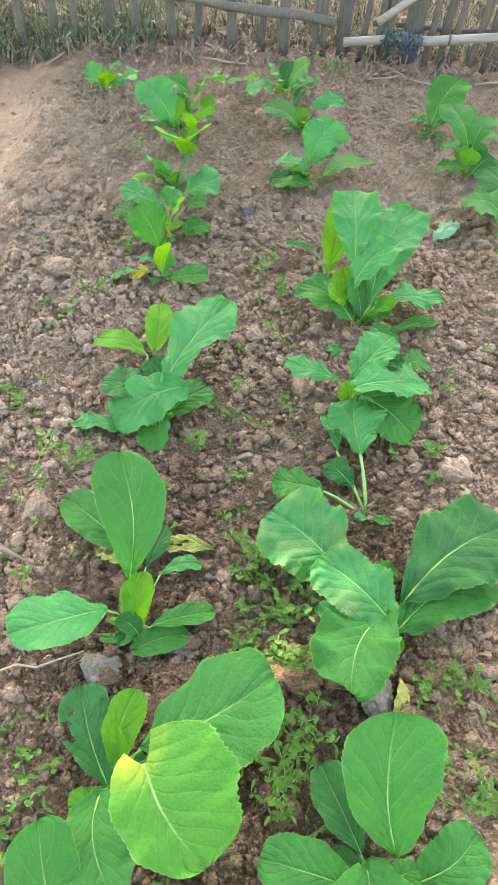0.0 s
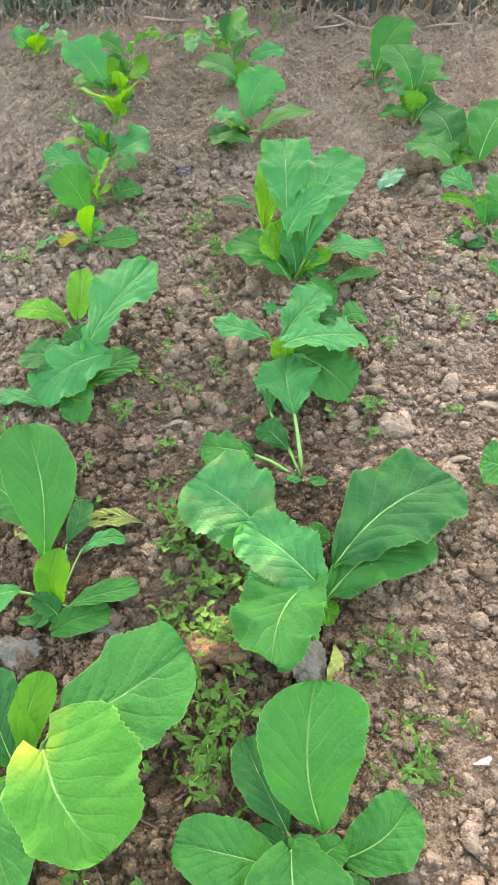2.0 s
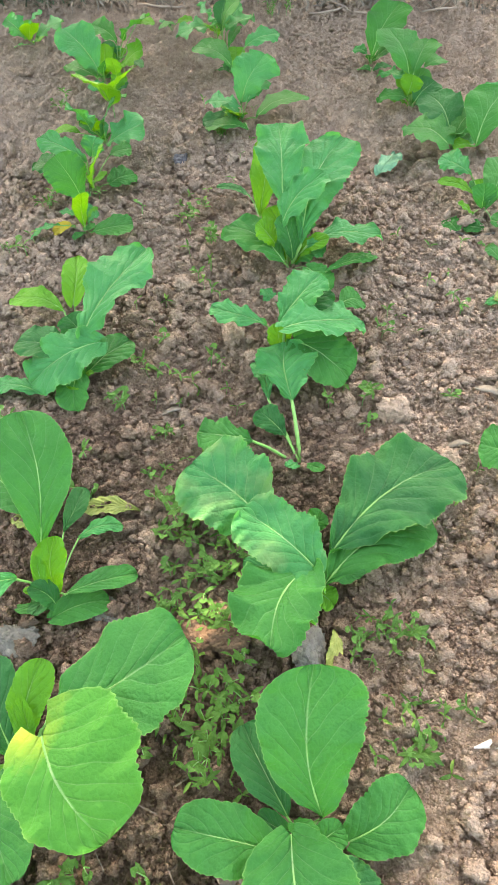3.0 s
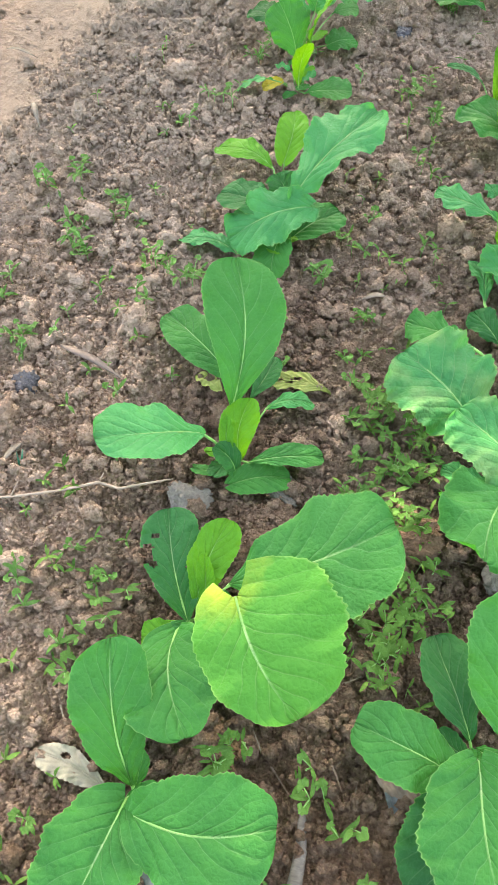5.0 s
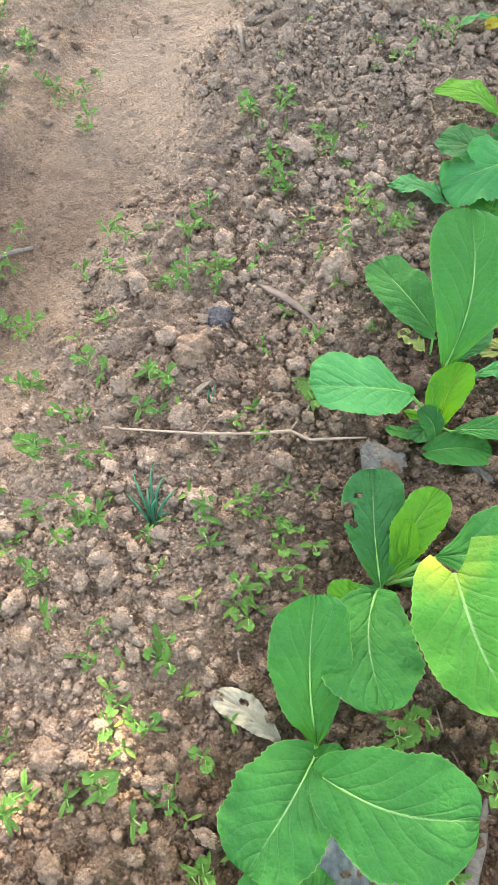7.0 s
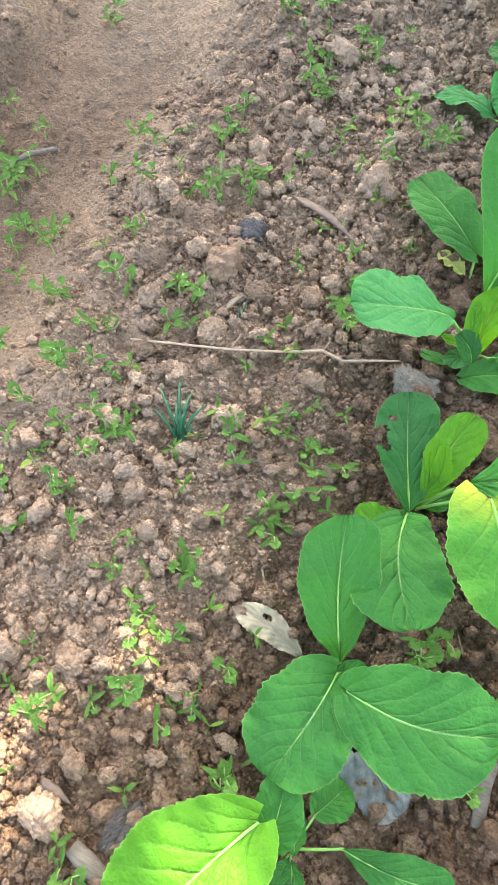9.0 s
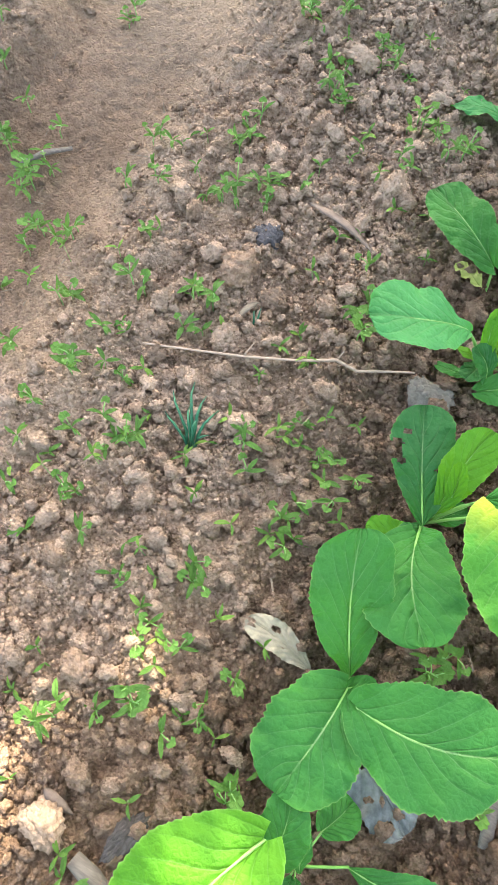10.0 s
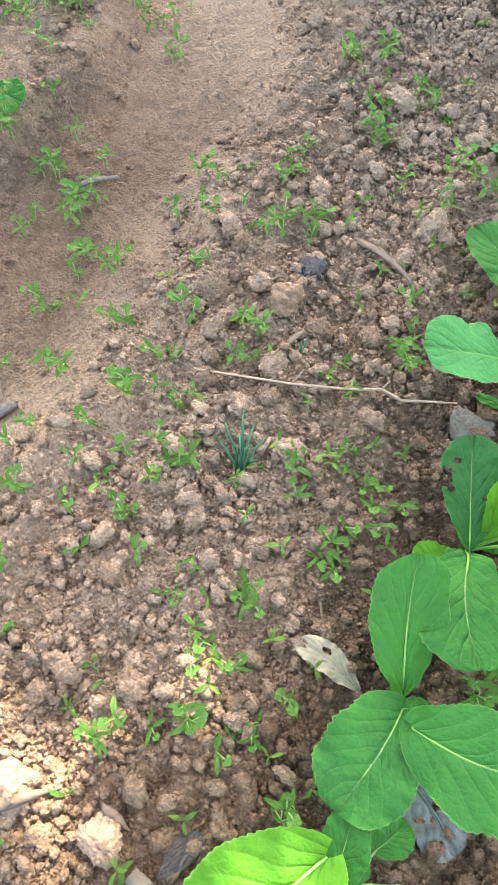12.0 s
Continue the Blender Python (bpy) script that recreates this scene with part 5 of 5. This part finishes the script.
def rod(points, radii, mat, name, label, category, sides=7, squash=1.0):
    pts = [on_soil(*p) if len(p) == 2 else Vector(p) for p in points]
    o = pts[0].copy()
    ob = new(name, mesh_of(name, *tube([p - o for p in pts], radii, sides, squash), mat))
    ob.location = o
    return tagged(ob, label, category)


def z_of(x, y, h):
    return (x, y, float(lie(x, y)) + h)


twig = thing("twig", z_of(-0.616, 0.361, 0.016), "long thin dry twig lying across the bed", "twig")
tw = [Vector(z_of(q[0], q[1], q[2] + 0.014)) - twig.location for q in ((-0.620, 0.358, 0.010), (-0.55, 0.383, 0.014), (-0.485, 0.407, 0.016), (-0.42, 0.437, 0.014), (-0.369, 0.465, 0.014), (-0.338, 0.465, 0.010), (-0.30, 0.484, 0.012), (-0.266, 0.502, 0.010))]
part("main_stem", mesh_of("main_stem", *tube(tw, [0.0016, 0.0018, 0.002, 0.002, 0.0027, 0.0024, 0.002, 0.0014], 6), TWIG), twig)
part("side_shoot", mesh_of("side_shoot", *tube([tw[2], tw[2] + Vector((0.006, 0.022, 0.012))], [0.0013, 0.0007], 5), TWIG), twig)
part("side_shoot", mesh_of("side_shoot", *tube([tw[4], tw[4] + Vector((0.004, 0.014, 0.008))], [0.0015, 0.0008], 5), TWIG), twig)
rod([z_of(0.026, 0.142, 0.018), z_of(0.029, 0.115, 0.016), z_of(0.035, 0.085, 0.014), z_of(0.036, 0.05, 0.013), z_of(0.044, 0.01, 0.012)], [0.0018, 0.0055, 0.0075, 0.009, 0.008], WOOD, "stick", "weathered grey stick lying on the soil", "stick", 8, 0.6)
rod([z_of(-0.348, -0.220, 0.012), z_of(-0.32, -0.225, 0.014), z_of(-0.283, -0.236, 0.012)], [0.010, 0.012, 0.010], WOOD, "stick", "short grey wood stub on the soil", "stick", 9, 0.6)
rod([z_of(-1.025, 0.570, 0.01), z_of(-1.00, 0.62, 0.012), z_of(-0.965, 0.655, 0.01)], [0.005, 0.006, 0.004], WOOD, "stick", "short brown stick on the path", "stick", 7, 0.7)
# purple-grey crumpled bit, built as a short bar in the stone material
rod([z_of(-0.850, 0.165, 0.008), z_of(-0.826, 0.192, 0.010)], [0.012, 0.008], STONE, "stone_chip", "pale grey crumpled bit at the path", "stone", 7, 0.6)

dead_leaf((0.672, 1.272), (0.612, 1.264), 0.050, DEAD_YELLOW, "yellowed limp leaf drooping on the soil", 0.03, 0.3, 'o', 27)
strip((0.472, 0.880), (0.522, 0.894), 0.013, STRAW, "straw_chip", "pale frayed straw chip on the bed", "straw", 0.010, 9)
strip((0.530, 2.620), (0.560, 2.700), 0.020, STRAW, "bamboo_leaf", "dry bamboo leaf standing by a plant", "dead leaf", 0.020, 10)
rod([(0.545, 1.522), (0.60, 1.514), (0.66, 1.508), (0.74, 1.503)], [0.0025, 0.003, 0.003, 0.0025], BAMBOO_DARK, "stick", "thin dark stick under the crowded plant", "stick", 6)
for pts in (((0.20, 2.80), (0.25, 2.815), (0.30, 2.84), (0.33, 2.875)), ((0.24, 2.93), (0.29, 2.90), (0.33, 2.86), (0.345, 2.83)), ((0.36, 2.83), (0.42, 2.815), (0.47, 2.81)), ((-0.42, 2.87), (-0.33, 2.85), (-0.24, 2.845)), ((-1.02, 2.77), (-0.98, 2.80), (-0.955, 2.835)), ((0.60, 2.84), (0.66, 2.86), (0.74, 2.87))):
    rod([z_of(x, y, 0.016) for x, y in pts], [0.003, 0.004, 0.0035, 0.002][:len(pts)], TWIG, "twig", "dry fallen twig at the foot of the fence", "twig", 6)
strip((0.565, 0.372), (0.466, 0.361), 0.021, DEAD_WHITE, "dried_blade", "white dried leaf blade lying flat on the soil", "dead leaf", 0.022, 12)
# chives
chive = thing("chive", z_of(-0.484, 0.258, 0.0), "small clump of dark green chive blades", "chive")
for k, (dx, dy, h, kink) in enumerate(((-0.062, 0.060, 0.030, 0.5), (-0.040, 0.082, 0.040, 0.55), (-0.014, 0.070, 0.045, 0.5), (-0.058, 0.030, 0.022, 0.6), (-0.026, 0.046, 0.045, 0.45), (0.010, 0.062, 0.038, 0.5), (0.016, 0.026, 0.034, 0.5), (-0.004, 0.034, 0.050, 0.5))):
    part("blade", mesh_of("blade", *tube([(0.002 * k - 0.006, 0, -0.005), (dx * 0.25, dy * 0.3, h * 0.7), (dx * kink, dy * kink, h * 1.1), (dx * 0.8, dy * 0.75, h * 1.05), (dx, dy, h * 0.8)], [0.0021, 0.0022, 0.0020, 0.0015, 0.0005], 6, 0.7), WEED_DARK), chive)
chive = thing("chive", z_of(-0.497, 0.457, 0.0), "single short chive shoot", "chive")
for k, (dx, dy, h) in enumerate(((-0.010, 0.02, 0.03), (-0.002, 0.026, 0.035))):
    part("blade", mesh_of("blade", *tube([(0.003 * k, 0, -0.005), (dx * 0.5, dy * 0.5, h * 0.6), (dx, dy, h)], [0.0022, 0.002, 0.0006], 6), WEED_DARK), chive)


# ---- bamboo fence ----
FENCE_Y = 2.99
fence = thing("bamboo_fence", (0, FENCE_Y, -0.11), "weathered grey bamboo picket fence with loose rails", "fence")
r = random.Random(4)
pickets = ((-1.296, 0.022, -0.05), (-1.17, 0.018, 0.02), (-1.044, 0.020, -0.04), (-0.953, 0.014, 0.03), (-0.81, 0.020, 0.0), (-0.706, 0.016, -0.03), (-0.567, 0.017, 0.0), (-0.468, 0.013, 0.02),
           (-0.329, 0.018, 0.0), (-0.22, 0.011, 0.03), (-0.129, 0.017, 0.0), (-0.018, 0.014, 0.02), (0.020, 0.010, -0.02), (0.099, 0.025, 0.0), (0.165, 0.012, 0.05), (0.224, 0.017, 0.06), (0.285, 0.012, -0.05))
pickets += ((0.351, 0.034, 0.02), (0.41, 0.012, 0.06), (0.468, 0.015, 0.05), (0.505, 0.011, 0.08), (0.586, 0.016, 0.07), (0.64, 0.012, 0.02), (0.687, 0.016, 0.06), (0.78, 0.014, -0.03), (0.87, 0.017, 0.04), (0.97, 0.015, 0.0),
            (1.08, 0.017, 0.05), (1.19, 0.015, -0.03), (-1.42, 0.016, 0.04), (-1.55, 0.018, -0.02), (-1.68, 0.016, 0.03), (1.30, 0.016, 0.02))
for x, w, lean in pickets:
    h = r.uniform(0.75, 1.0)
    dy = r.uniform(-0.02, 0.02)
    pts = [(x + lean * s * h + 0.004 * math.sin(9 * s + x * 30), dy + 0.03 * s, s * h - 0.05) for s in (0, 0.12, 0.25, 0.4, 0.6, 0.8, 1)]
    rad = [1.15 * w * (1 + 0.12 * math.sin(7 * i + x * 50)) for i in range(7)]
    part("picket", mesh_of("picket", *tube(pts, [0.3 * q for q in rad], 8, 3.2), BAMBOO_DARK if w > 0.023 or r.random() < 0.25 else BAMBOO), fence)
for (xa, za), (xb, zb), w, dy, mat in (((-0.62, 0.19), (0.06, 0.145), 0.014, -0.035, BAMBOO), ((-1.7, 0.24), (-0.55, 0.21), 0.013, 0.03, BAMBOO), ((0.06, 0.24), (1.3, 0.32), 0.012, 0.04, BAMBOO),
                                       ((-1.7, 0.55), (1.3, 0.58), 0.014, -0.03, BAMBOO), ((0.20, 0.125), (0.95, 0.13), 0.008, 0.02, BAMBOO_DARK)):
    pts = [(xa + (xb - xa) * s, dy, za + (zb - za) * s + 0.006 * math.sin(s * 11 + xa)) for s in (0, 0.2, 0.4, 0.6, 0.8, 1)]
    part("rail", mesh_of("rail", *tube(pts, [0.6 * w * (1 + 0.1 * math.sin(5 * i)) for i in range(6)], 8, 2.0), mat), fence)

rail = thing("bamboo_pole", (0.097, FENCE_Y - 0.07, -0.020), "pale bamboo pole tied low along the fence", "pole")
pts = [(s * 0.62, 0.006 * math.sin(s * 7), 0.065 * s + 0.004 * math.sin(s * 9)) for s in (0, 0.25, 0.5, 0.75, 1.0, 1.4, 1.8)]
part("cane", mesh_of("cane", *tube(pts, [0.0155, 0.015, 0.0165, 0.0155, 0.0165, 0.0155, 0.015], 10), BAMBOO_PALE), rail)
for s in (0.3, 0.62, 0.95):
    part("node_ring", mesh_of("node_ring", *tube([(s * 0.62 - 0.004, 0.006 * math.sin(s * 7), 0.065 * s), (s * 0.62 + 0.004, 0.006 * math.sin(s * 7), 0.065 * s)], [0.0185, 0.0185], 10), BAMBOO), rail)
rod([(0.212, FENCE_Y - 0.08, 0.062), (0.27, FENCE_Y - 0.075, 0.106), (0.45, FENCE_Y - 0.05, 0.24)], [0.014, 0.014, 0.012], BAMBOO_PALE, "bamboo_cane", "pale bamboo cane leaning across the fence", "pole", 8)


def rag(at, size, mat, label, seed):
    """A knotted hank of cloth: folds wound round the pole with hanging ends."""
    rr = random.Random(seed)
    root = thing("cloth_tie", at, label, "cloth")
    for k in range(9):
        n = 16
        a0, rad = rr.uniform(0, 6.28), size * rr.uniform(0.20, 0.34)
        pts = [(rr.uniform(-0.2, 0.2) * size * 0.2 + (k - 4) * size * 0.10 + size * 0.16 * math.sin(i * 0.5 + k), rad * math.cos(a0 + i * 0.45), rad * 1.1 * math.sin(a0 + i * 0.45) + size * 0.06 * math.sin(i)) for i in range(n)]
        part("fold", mesh_of("fold", *tube(pts, [size * rr.uniform(0.045, 0.10) for _ in range(n)], 7, 0.5), mat), root)
    for k in range(5):
        dx, drop = rr.uniform(0.0, 0.7) * size, rr.uniform(0.45, 0.8)
        pts = [(dx * s + (k - 2) * size * 0.14 + 0.04 * size * math.sin(9 * s + k), -size * 0.3 - 0.07 * size * math.sin(5 * s + k), -size * (0.1 + drop * s)) for s in (0, 0.2, 0.4, 0.6, 0.8, 1)]
        part("loose_end", mesh_of("loose_end", *tube(pts, [size * q * rr.uniform(0.8, 1.2) for q in (0.06, 0.10, 0.08, 0.11, 0.09, 0.04)], 7, 0.35), mat), root)
    return root


rag((0.338, FENCE_Y - 0.075, 0.002), 0.080, CLOTH, "faded blue cloth knotted round a bamboo pole", 3)
rag((0.262, FENCE_Y - 0.072, 0.010), 0.058, NET, "torn green net tied to a bamboo pole", 8)


# ---- litter and dry growth along the fence ----
def tufts(name, label, n, x0, x1, y0, y1, height, lean, mat, seed, width=0.004, flat=0.0):
    """Loose blades of grass or straw as one mesh."""
    rr = np.random.default_rng(seed)
    V, F = [], []
    for k in range(n):
        x, y = rr.uniform(x0, x1), rr.uniform(y0, y1)
        a, h, l = rr.uniform(0, 6.28), height * rr.uniform(0.4, 1.2), rr.uniform(0.2, 1) * lean
        z0 = float(lie(x, min(y, 4.2))) - 0.01 if not flat else float(surf(x, y)) + 0.003 if y < 2.7 else float(lie(x, min(y, 4.2))) + rr.uniform(0.0, 0.03)
        d = np.array((math.cos(a), math.sin(a), 0))
        s = np.array((-math.sin(a), math.cos(a), 0)) * width * rr.uniform(0.6, 1.4)
        o = len(V)
        for i in range(4):
            u = i / 3
            rise = h * (u - 0.35 * l * u * u) if not flat else (0.02 if y > 2.7 else 0.003) * math.sin(3 * u + k) + 0.006 * u
            p = np.array((x, y, z0 + rise)) + d * (h * l * u * (0.5 + 0.5 * u) if not flat else h * u)
            w = s * (1 - 0.8 * u)
            V += [p - w, p + w]
        F += [(o + 2 * i, o + 2 * i + 1, o + 2 * i + 3, o + 2 * i + 2) for i in range(3)]
    return tagged(new(name, mesh_of(name, V, F, mat)), label, "grass", kind="stuff")


tufts("dry_grass", "tangled dry grass behind the bamboo fence", 9000, -1.9, 1.6, 3.01, 4.2, 0.15, 1.7, DRY_GRASS, 61, 0.0035)
tufts("grass", "faded green grass behind the bamboo fence", 3800, -1.9, 1.6, 3.01, 4.2, 0.14, 1.3, GREEN_GRASS, 62, 0.0035)
tufts("straw_litter", "fallen straw and bamboo leaf litter at the fence foot", 5200, -1.9, 1.4, 2.86, 3.8, 0.08, 1, STRAW, 63, 0.0040, 1.0)
tufts("grass", "faded green grass at the foot of the fence", 900, -1.7, -0.62, 2.86, 3.2, 0.14, 1.2, GREEN_GRASS, 64, 0.0035)
tufts("straw_litter", "pale straw chips strewn on the path", 90, -1.2, -0.78, 0.2, 2.4, 0.014, 1, STRAW, 66, 0.0012, 1.0)
tufts("straw_litter", "dry straw bits strewn on the soil", 150, -1.2, 0.95, -0.3, 2.7, 0.045, 1, STRAW, 65, 0.0012, 1.0)
tufts("straw_litter", "thin brown stalk bits among the weeds", 70, -0.03, 0.16, 0.16, 0.76, 0.05, 1, DEAD_BROWN, 67, 0.0009, 1.0)
